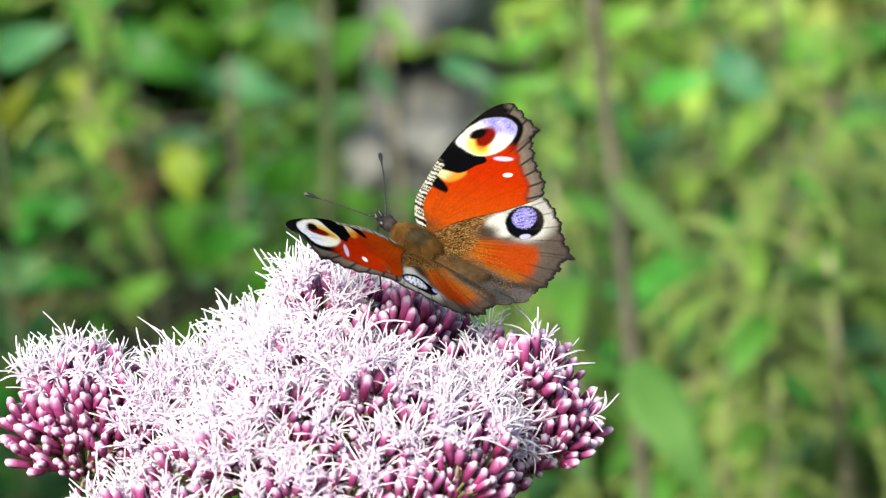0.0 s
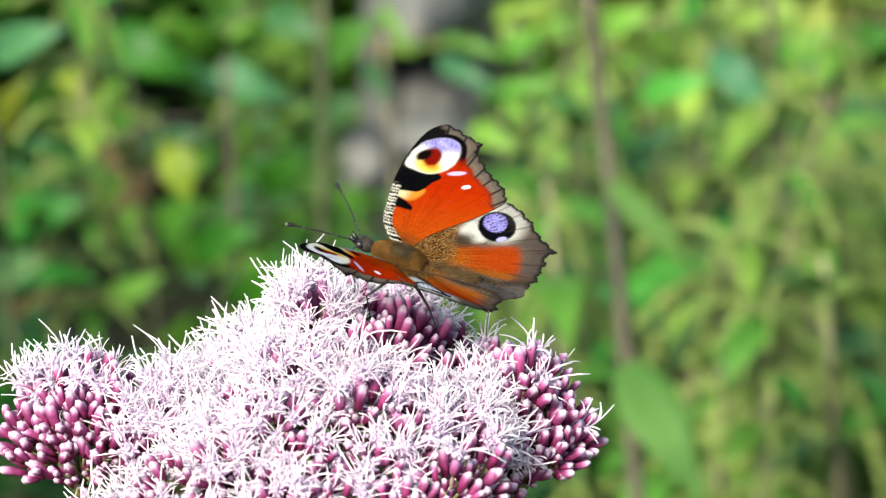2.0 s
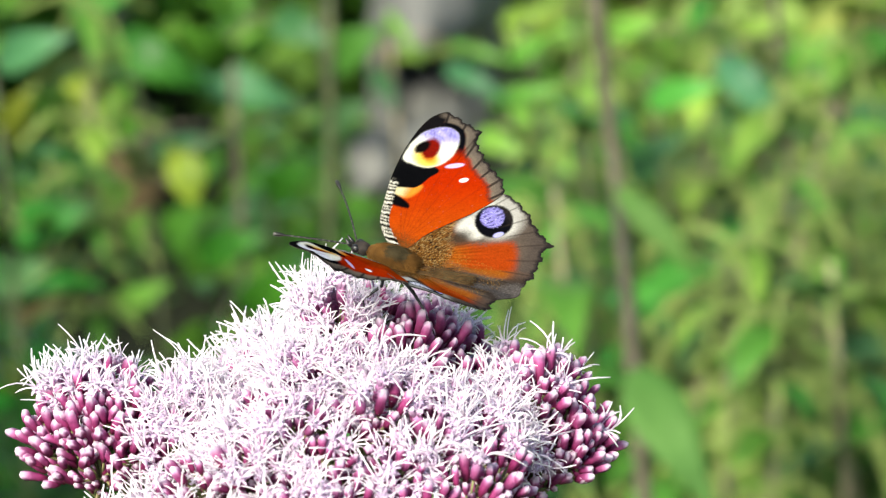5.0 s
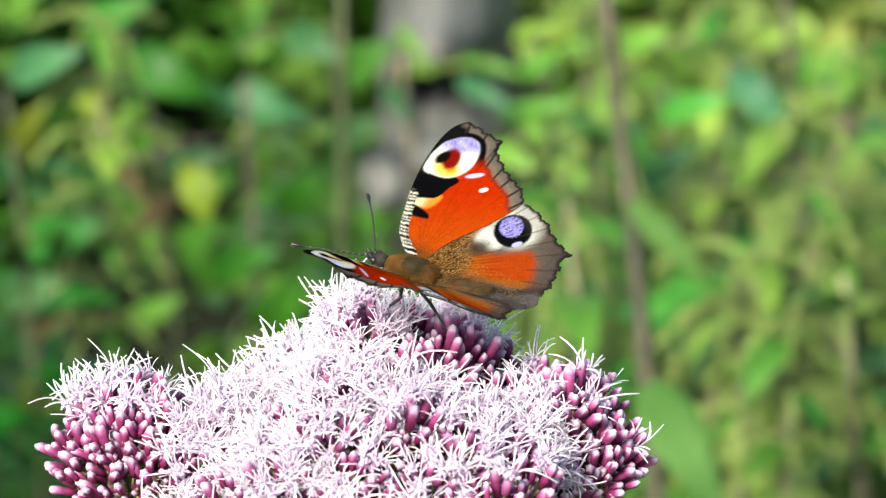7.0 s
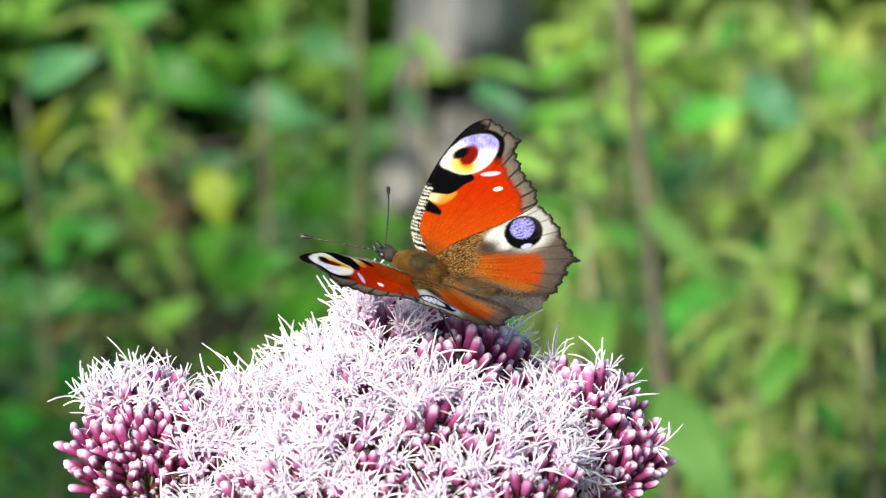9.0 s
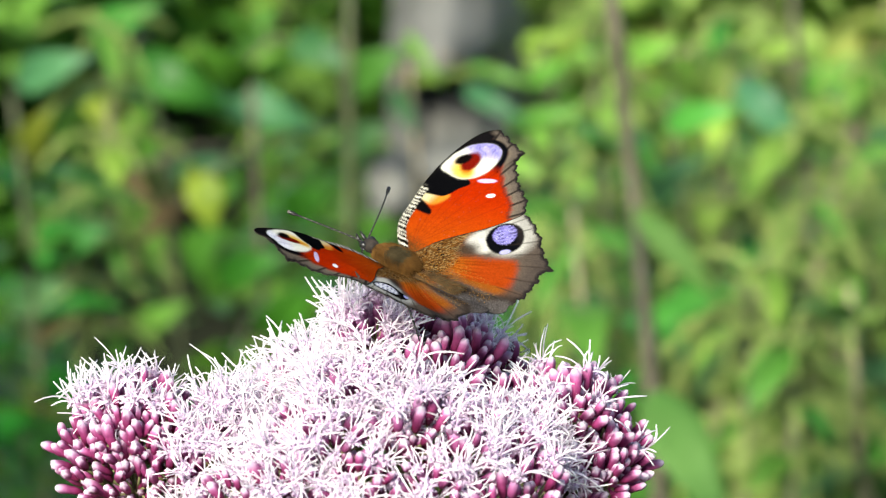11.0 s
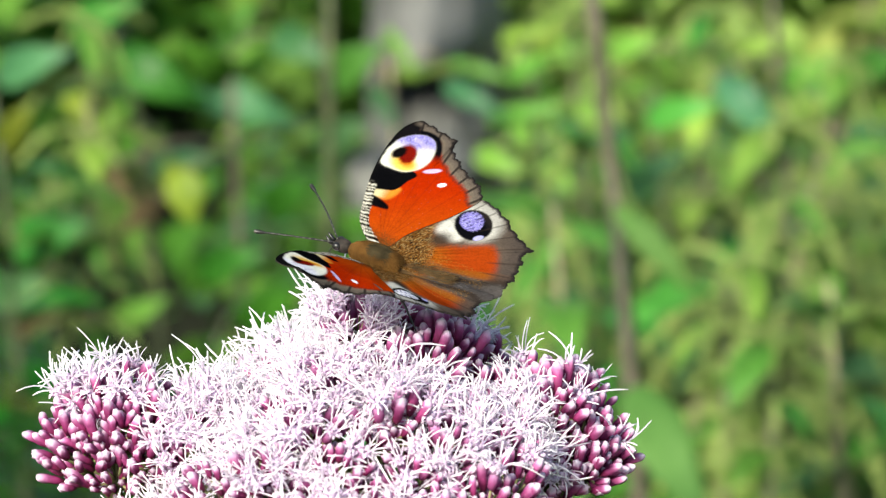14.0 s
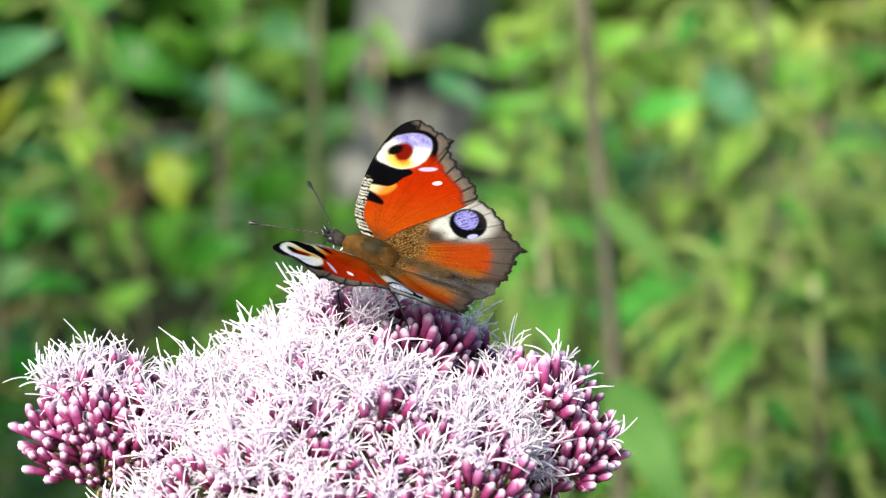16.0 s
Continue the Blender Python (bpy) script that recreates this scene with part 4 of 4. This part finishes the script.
ground()
herbs()
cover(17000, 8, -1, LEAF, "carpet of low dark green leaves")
# right and far carpets: sunlight painted in through paler leaf colours
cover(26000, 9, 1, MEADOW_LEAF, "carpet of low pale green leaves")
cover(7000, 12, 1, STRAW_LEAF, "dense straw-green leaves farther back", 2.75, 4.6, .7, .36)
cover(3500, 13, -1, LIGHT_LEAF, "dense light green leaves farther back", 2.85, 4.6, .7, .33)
stone = tagged(new("boulder", rock_mesh((.066, .15, .20), 3)), "pale grey weathered boulder with a dark hollow among the herbs", "rock")
stone.matrix_basis = pose(-.010, 2.74, .129)
rng = random.Random(77)
shade = [leaf_mesh(rng.uniform(.07, .11), rng.uniform(.03, .045), 80 + k, BLUE_LEAF if k % 2 else LEAF, .4) for k in range(4)]
for x, y, top in ((-.135, 2.30, .245), (-.125, 2.42, .24), (-.058, 2.2, .21), (.125, 2.25, .27), (-.115, 2.35, .22), (-.062, 2.25, .19), (-.045, 2.40, .17), (.04, 2.30, .19), (.105, 2.40, .25), (.02, 2.35, .20), (-.01, 2.30, .195), (-.03, 2.2, .215)):
    herb("weed", "low blue-green weed in front of the boulder", (x, y, 0), top, shade, WEED_STEM, rng, gap=.045, bare=.25)
STRINGS = [string_mesh(k, .034 + .006 * k) for k in range(4)]
NETTLE_LEAVES = [leaf_mesh(.045 + .006 * k, .022 + .002 * k, 200 + k, MEADOW_LEAF if k % 2 else LIGHT_LEAF, .3) for k in range(4)]
stalked("dry_stem", "dry brown upright stem with two long green leaves", (.112, 1.22, 0), (.056, 1.22, .78), .0044, BROWN_STEM,
        [((.080, 1.193, .600), (.122, 1.161, .566), .013, BROAD_LEAF, 61), ((0.080, 1.0, 0.585), (0.108, .94, 0.549), .025, BROAD_LEAF, 62)])
stalked("weed", "dark green upright weed stem", (-.115, 1.46, 0), (-.062, 1.46, .66), .0032, WEED_STEM,
        [((-.136, 1.385, .552), (-.130, 1.37, .526), .020, YELLOW_LEAF, 64)])
stalked("weed", "thin brownish weed stem", (.20, 1.56, 0), (.176, 1.56, .64), .0026, BROWN_STEM,
        [((.150, 1.53, .560), (.186, 1.50, .530), .020, BLUE_LEAF, 65)])
stalked("weed", "weed with teal and yellow-tipped leaves", (-0.278, 1.62, 0), (-0.261, 1.62, 0.521), 0.0030, WEED_STEM,
        [((-0.242, 1.535, 0.452), (-0.198, 1.505, 0.482), 0.026, LIGHT_LEAF, 100),
         ((-0.260, 1.571, 0.408), (-0.213, 1.541, 0.431), 0.021, BLUE_LEAF, 101),
         ((-0.255, 1.607, 0.486), (-0.237, 1.577, 0.525), 0.017, YELLOW_LEAF, 102),
         ((-0.249, 1.544, 0.550), (-0.208, 1.514, 0.574), 0.021, BLUE_LEAF, 103),
         ((-0.246, 1.580, 0.384), (-0.225, 1.550, 0.405), 0.011, BROWN_LEAF, 104),
         ((-0.268, 1.616, 0.341), (-0.235, 1.586, 0.335), 0.012, YELLOW_LEAF, 105)])
stalked("weed", "leafy weed with long light green leaves", (-0.191, 1.75, 0), (-0.195, 1.75, 0.520), 0.0030, WEED_STEM,
        [((-0.196, 1.665, 0.528), (-0.139, 1.635, 0.506), 0.028, LEAF, 110),
         ((-0.150, 1.701, 0.496), (-0.088, 1.671, 0.484), 0.025, BLUE_LEAF, 111),
         ((-0.179, 1.737, 0.432), (-0.137, 1.707, 0.453), 0.015, BLUE_LEAF, 112),
         ((-0.162, 1.674, 0.459), (-0.149, 1.644, 0.437), 0.016, YELLOW_LEAF, 113),
         ((-0.200, 1.710, 0.339), (-0.170, 1.680, 0.371), 0.017, LIGHT_LEAF, 114),
         ((-0.227, 1.746, 0.518), (-0.186, 1.716, 0.544), 0.020, LIGHT_LEAF, 115),
         ((-0.225, 1.683, 0.502), (-0.203, 1.653, 0.483), 0.013, YELLOW_LEAF, 116)])
stalked("weed", "weed with withered and blue-green leaves", (-0.149, 1.55, 0), (-0.120, 1.55, 0.563), 0.0030, BROWN_STEM,
        [((-0.154, 1.465, 0.508), (-0.172, 1.435, 0.499), 0.013, BROWN_LEAF, 120),
         ((-0.184, 1.501, 0.513), (-0.170, 1.471, 0.507), 0.010, BROWN_LEAF, 121),
         ((-0.138, 1.537, 0.438), (-0.104, 1.507, 0.463), 0.020, LEAF, 122),
         ((-0.107, 1.474, 0.424), (-0.080, 1.444, 0.478), 0.024, LEAF, 123),
         ((-0.119, 1.510, 0.559), (-0.138, 1.480, 0.591), 0.021, LEAF, 124),
         ((-0.095, 1.546, 0.577), (-0.066, 1.516, 0.570), 0.020, BLUE_LEAF, 125),
         ((-0.126, 1.483, 0.414), (-0.149, 1.453, 0.419), 0.016, LEAF, 126)])
stalked("weed", "weed with soft green leaves beside the boulder", (-0.085, 1.90, 0), (-0.083, 1.90, 0.479), 0.0030, WEED_STEM,
        [((-0.074, 1.815, 0.464), (-0.041, 1.785, 0.499), 0.026, LIGHT_LEAF, 130),
         ((-0.081, 1.851, 0.407), (-0.051, 1.821, 0.440), 0.022, BLUE_LEAF, 131),
         ((-0.097, 1.887, 0.368), (-0.067, 1.857, 0.367), 0.028, LEAF, 132),
         ((-0.113, 1.824, 0.375), (-0.086, 1.794, 0.408), 0.025, LEAF, 133),
         ((-0.082, 1.860, 0.331), (-0.048, 1.830, 0.357), 0.026, LIGHT_LEAF, 134)])
stalked("weed", "straw-green grass leaves over the boulder", (-0.054, 2.05, 0), (-0.040, 2.05, 0.411), 0.0018, DRY_STEM,
        [((-0.039, 1.965, 0.456), (-0.018, 1.935, 0.432), 0.007, MEADOW_LEAF, 140),
         ((-0.036, 2.001, 0.412), (0.002, 1.971, 0.429), 0.006, MEADOW_LEAF, 141),
         ((0.002, 2.037, 0.412), (0.048, 2.007, 0.408), 0.007, MEADOW_LEAF, 142),
         ((-0.047, 1.974, 0.414), (-0.035, 1.944, 0.396), 0.013, BLUE_LEAF, 143)])
stalked("weed", "weed with teal and bright green leaves", (0.041, 1.70, 0), (0.049, 1.70, 0.531), 0.0030, WEED_STEM,
        [((0.000, 1.615, 0.528), (0.031, 1.585, 0.519), 0.013, BLUE_LEAF, 150),
         ((0.025, 1.651, 0.493), (0.067, 1.621, 0.514), 0.011, LIGHT_LEAF, 151),
         ((0.050, 1.687, 0.518), (0.068, 1.657, 0.548), 0.011, MEADOW_LEAF, 152),
         ((0.038, 1.624, 0.527), (0.056, 1.594, 0.550), 0.011, MEADOW_LEAF, 153),
         ((0.059, 1.660, 0.467), (0.074, 1.630, 0.460), 0.017, MEADOW_LEAF, 154),
         ((0.045, 1.696, 0.345), (0.085, 1.666, 0.345), 0.024, BLUE_LEAF, 155),
         ((0.032, 1.633, 0.445), (0.064, 1.603, 0.448), 0.020, LIGHT_LEAF, 156)])
stalked("weed", "weed with arched pale and teal leaves", (0.133, 1.60, 0), (0.118, 1.60, 0.528), 0.0030, WEED_STEM,
        [((0.094, 1.515, 0.495), (0.126, 1.485, 0.530), 0.018, BLUE_LEAF, 160),
         ((0.112, 1.551, 0.527), (0.149, 1.521, 0.548), 0.016, LIGHT_LEAF, 161),
         ((0.107, 1.587, 0.388), (0.139, 1.557, 0.406), 0.015, MEADOW_LEAF, 162),
         ((0.116, 1.524, 0.442), (0.136, 1.494, 0.437), 0.016, LIGHT_LEAF, 163),
         ((0.147, 1.560, 0.346), (0.172, 1.530, 0.353), 0.016, BLUE_LEAF, 164),
         ((0.131, 1.596, 0.356), (0.151, 1.566, 0.375), 0.014, LIGHT_LEAF, 165)])
stalked("weed", "tall weed with bright yellow-green top leaves", (0.200, 1.95, 0), (0.203, 1.95, 0.460), 0.0030, DRY_STEM,
        [((0.217, 1.865, 0.446), (0.242, 1.835, 0.480), 0.019, MEADOW_LEAF, 170),
         ((0.236, 1.901, 0.445), (0.249, 1.871, 0.482), 0.019, STRAW_LEAF, 171),
         ((0.184, 1.937, 0.445), (0.218, 1.907, 0.471), 0.016, MEADOW_LEAF, 172),
         ((0.171, 1.874, 0.440), (0.225, 1.844, 0.425), 0.020, MEADOW_LEAF, 173),
         ((0.213, 1.910, 0.396), (0.185, 1.880, 0.388), 0.016, LIGHT_LEAF, 174),
         ((0.147, 1.946, 0.442), (0.174, 1.916, 0.467), 0.016, MEADOW_LEAF, 175),
         ((0.155, 1.883, 0.443), (0.178, 1.853, 0.459), 0.013, MEADOW_LEAF, 176),
         ((0.105, 1.919, 0.451), (0.133, 1.889, 0.475), 0.017, MEADOW_LEAF, 177)])
stalked("weed", "weed with broad light green leaves", (0.276, 1.65, 0), (0.267, 1.65, 0.546), 0.0030, WEED_STEM,
        [((0.226, 1.565, 0.550), (0.251, 1.535, 0.572), 0.021, LIGHT_LEAF, 180),
         ((0.229, 1.601, 0.495), (0.254, 1.571, 0.517), 0.024, BLUE_LEAF, 181),
         ((0.238, 1.637, 0.424), (0.261, 1.607, 0.412), 0.026, LIGHT_LEAF, 182),
         ((0.227, 1.574, 0.365), (0.249, 1.544, 0.387), 0.019, MEADOW_LEAF, 183),
         ((0.223, 1.610, 0.301), (0.250, 1.580, 0.299), 0.022, LIGHT_LEAF, 184),
         ((0.186, 1.646, 0.249), (0.217, 1.616, 0.284), 0.019, LIGHT_LEAF, 185)])
for foot, y, tip, seed in (
        (0.187, 1.30, (0.170, 1.30, 0.604), 1),
        (0.146, 1.22, (0.137, 1.22, 0.562), 2),
        (0.216, 1.38, (0.210, 1.38, 0.532), 3),
        (0.164, 1.18, (0.156, 1.18, 0.537), 4),
        (0.223, 1.34, (0.221, 1.34, 0.488), 5),
        (-0.198, 1.55, (-0.198, 1.55, 0.579), 6),
        (0.079, 1.70, (0.077, 1.70, 0.549), 8),
        (0.167, 1.75, (0.159, 1.75, 0.531), 9),
        (0.219, 1.50, (0.213, 1.50, 0.578), 10)):
    seeding_nettle(foot, y, tip, seed)
stalked("weed", "pale weed with bright narrow leaves", (0.081, 1.85, 0), (0.080, 1.85, 0.501), .0028, DRY_STEM,
        [((0.059, 1.820, 0.492), (0.096, 1.790, 0.488), 0.018, MEADOW_LEAF, 230),
         ((0.077, 1.820, 0.457), (0.107, 1.790, 0.446), 0.018, MEADOW_LEAF, 231),
         ((0.020, 1.820, 0.419), (0.051, 1.790, 0.416), 0.016, MEADOW_LEAF, 232),
         ((0.034, 1.820, 0.488), (0.058, 1.790, 0.508), 0.014, MEADOW_LEAF, 233),
         ((0.112, 1.820, 0.466), (0.139, 1.790, 0.464), 0.016, MEADOW_LEAF, 234),
         ((0.041, 1.820, 0.436), (0.069, 1.790, 0.435), 0.018, LIGHT_LEAF, 235),
         ((0.098, 1.820, 0.414), (0.121, 1.790, 0.442), 0.016, MEADOW_LEAF, 236)])
for size, seed, place, label in (((.034, .045, .019), 9, (-0.009, 2.50, 0.183), "pale grey-brown stone below the boulder"), ((.024, .035, .030), 12, (-0.057, 2.42, 0.192), "pale grey stone half hidden by leaves")):
    tagged(new("stone", rock_mesh(size, seed, False)), label, "rock").matrix_basis = pose(*place)
plant = flower()
fly, moving = butterfly()


# ---- what moves ----
RIGHT_WING = ((0, 19.4), (0.5, 19.2), (1, 21.0), (1.5, 21.4), (2, 16.3), (2.5, 19.2), (3, 16.8), (3.5, 18.1), (6, 24.8), (6.5, 23.8), (7, 18.6), (7.5, 15.7), (8, 13.5), (8.5, 12.5), (9, 15.4), (11.5, 16.8), (12, 16.4), (12.5, 11.2), (13, 15.8), (13.5, 16.1), (14, 15.3), (14.5, 14.1), (15, 12.8), (15.5, 11.1), (16, 10.4))
LEFT_WING = ((0, 32.9), (0.5, 32.0), (1, 30.8), (1.5, 25.7), (2, 30.6), (2.5, 30.4), (3, 33.8), (3.5, 30.9), (3.7, 30.6), (5.8, 35.7), (6, 36.0), (6.5, 37.3), (7, 40.1), (7.5, 41.0), (8, 42.4), (8.5, 39.6), (9, 39.5), (9.2, 41.9), (11.3, 34.4), (11.5, 33.1), (12, 32.4), (12.3, 28.2), (12.5, 36.7), (13, 29.9), (13.5, 29.9), (14, 29.6), (14.5, 31.6), (15, 31.5), (15.5, 32.5), (16, 33.5))
LEFT_ANTENNA = ((0, 31, 10), (0.5, 36, 12), (1, 37, 14), (1.5, 41, 19), (2, 37, 15), (2.5, 32, 13), (3, 33, 13), (3.5, 34, 14), (3.7, 34, 13), (5.8, 21, -1), (6, 27, 5), (6.5, 20, 1), (7, 22, 4), (7.5, 23, 7), (8, 24, 13), (8.5, 27, 11), (9, 25, 7), (9.2, 28, 5), (11.3, 31, 17), (11.5, 34, 15), (12, 32, 4), (12.5, 25, 6), (13, 18, -2), (13.5, 18, -2), (14, 18, -3), (14.5, 18, -3), (15, 19, -4), (15.5, 18, -4), (16, 18, -3))
RIGHT_ANTENNA = ((0, -41, 8), (0.5, -41, 7), (1, -42, 9), (1.5, -38, 16), (2, -43, 7), (2.5, -47, 11), (3, -49, 11), (3.5, -45, 13), (6, -44, 13), (6.5, -46, 13), (7, -53, 7), (7.5, -53, 11), (8, -58, 7), (8.5, -59, 4), (9, -57, 4), (11.5, -58, 1), (12, -39, -8), (12.5, -44, -5), (13, -43, 6), (13.5, -43, 7), (14, -43, 4), (14.5, -44, 1), (15, -42, 2), (15.5, -43, 0), (16, -45, -3))


def motions():
    walk(plant, [
        (0, pose(-0.02000, -0.00790, 0.97829, 0.00, 0.00, -0.00)),
        (0.5, pose(-0.01933, -0.00763, 0.97906, -0.01, 0.05, 0.01)),
        (1, pose(-0.01945, -0.00798, 0.97820, -0.07, 0.11, -0.00)),
        (1.5, pose(-0.01953, -0.00823, 0.97739, -0.04, -0.09, -0.02)),
        (2, pose(-0.01972, -0.00842, 0.97678, -0.00, -0.06, -0.06)),
        (2.5, pose(-0.01922, -0.00829, 0.97706, 0.06, -0.02, -0.09)),
        (3, pose(-0.01870, -0.00812, 0.97754, 0.06, -0.03, -0.06)),
        (3.5, pose(-0.01820, -0.00814, 0.97757, 0.05, -0.13, 0.04)),
        (6, pose(-0.01738, -0.00832, 0.97690, 0.20, -0.08, 0.06)),
        (6.5, pose(-0.01568, -0.00821, 0.97718, 0.27, -0.01, 0.12)),
        (7, pose(-0.01525, -0.00828, 0.97701, 0.29, 0.28, 0.12)),
        (7.5, pose(-0.01510, -0.00792, 0.97799, 0.35, 0.29, 0.21)),
        (8, pose(-0.01489, -0.00797, 0.97791, 0.31, 0.28, 0.25)),
        (8.5, pose(-0.01401, -0.00795, 0.97796, 0.33, 0.40, 0.24)),
        (9, pose(-0.01466, -0.00800, 0.97782, 0.36, 0.33, 0.34)),
        (11.5, pose(-0.01501, -0.00783, 0.97812, 0.40, 0.27, 0.14)),
        (12, pose(-0.01403, -0.00781, 0.97828, 0.32, 0.29, 0.13)),
        (12.5, pose(-0.01514, -0.00799, 0.97783, 0.28, 0.18, 0.14)),
        (13, pose(-0.01626, -0.00806, 0.97758, 0.25, 0.13, 0.03)),
        (13.5, pose(-0.01491, -0.00793, 0.97785, 0.27, 0.03, -0.02)),
        (14, pose(-0.01466, -0.00765, 0.97856, 0.34, 0.47, -0.16)),
        (14.5, pose(-0.01502, -0.00760, 0.97872, 0.30, 0.42, -0.17)),
        (15, pose(-0.01464, -0.00820, 0.97717, 0.20, 0.09, -0.11)),
        (15.5, pose(-0.01540, -0.00787, 0.97796, 0.24, 0.08, -0.19)),
        (16, pose(-0.01414, -0.00791, 0.97784, 0.22, 0.10, -0.25)),
    ])
    walk(fly, [
        (0, pose(-0.00137, -0.00051, 0.99859, -13.69, -20.41, 142.65)),
        (0.5, pose(-0.00076, -0.00024, 0.99933, -13.65, -20.98, 143.93)),
        (1, pose(-0.00104, -0.00054, 0.99852, -13.06, -19.76, 144.52)),
        (1.5, pose(-0.00140, -0.00098, 0.99730, -12.22, -17.04, 151.81)),
        (2, pose(-0.00265, -0.00112, 0.99691, -10.26, -14.68, 158.36)),
        (2.5, pose(-0.00213, -0.00110, 0.99696, -7.62, -15.54, 156.08)),
        (3, pose(-0.00236, -0.00084, 0.99766, -6.38, -15.76, 152.33)),
        (3.5, pose(-0.00200, -0.00089, 0.99754, -6.77, -20.43, 153.94)),
        (3.7, pose(-0.00194, -0.00086, 0.99764, -7.08, -19.18, 154.07)),
        (5.8, pose(-0.00576, -0.00093, 0.99740, -14.50, -12.24, 157.90)),
        (6, pose(-0.00549, -0.00089, 0.99752, -15.30, -12.23, 158.17)),
        (6.5, pose(-0.00382, -0.00083, 0.99770, -16.07, -12.26, 158.27)),
        (7, pose(-0.00371, -0.00073, 0.99798, -16.56, -11.86, 153.99)),
        (7.5, pose(-0.00383, -0.00032, 0.99909, -17.90, -11.89, 151.92)),
        (8, pose(-0.00465, -0.00032, 0.99913, -19.20, -10.13, 147.72)),
        (8.5, pose(-0.00366, -0.00024, 0.99933, -20.15, -13.19, 145.86)),
        (9, pose(-0.00517, -0.00036, 0.99901, -20.55, -14.18, 150.40)),
        (9.2, pose(-0.00585, 0.00013, 1.00040, -19.97, -14.08, 148.98)),
        (11.3, pose(-0.00780, 0.00005, 1.00017, -12.82, -13.27, 136.44)),
        (11.5, pose(-0.00750, 0.00019, 1.00056, -12.55, -12.71, 136.00)),
        (12, pose(-0.00692, 0.00031, 1.00090, -13.69, -12.77, 145.23)),
        (12.3, pose(-0.00816, -0.00025, 0.99936, -14.80, -11.07, 153.18)),
        (12.5, pose(-0.00775, -0.00030, 0.99920, -15.97, -10.15, 163.00)),
        (13, pose(-0.00891, -0.00026, 0.99929, -14.35, -13.80, 160.55)),
        (13.5, pose(-0.00748, -0.00017, 0.99950, -13.33, -14.13, 159.91)),
        (14, pose(-0.00710, 0.00012, 1.00030, -13.48, -15.02, 160.16)),
        (14.5, pose(-0.00718, 0.00014, 1.00036, -14.13, -15.24, 160.17)),
        (15, pose(-0.00691, -0.00031, 0.99910, -14.80, -15.93, 160.46)),
        (15.5, pose(-0.00715, -0.00001, 0.99991, -15.74, -16.74, 160.37)),
        (16, pose(-0.00572, -0.00009, 0.99965, -16.06, -16.11, 160.25)),
    ])
    for side, rows in ((1, LEFT_WING), (-1, RIGHT_WING)):
        for kind in ("fore", "hind"):
            walk(moving[kind, side], [(t, pose(0, side * 1.2 * MM, 0, side * a)) for t, a in rows])
        feel = LEFT_ANTENNA if side > 0 else RIGHT_ANTENNA
        walk(moving["antenna", side], [(t, pose(11.0 * MM, side * .5 * MM, .9 * MM, 0, -b, a)) for t, a, b in feel])


motions()
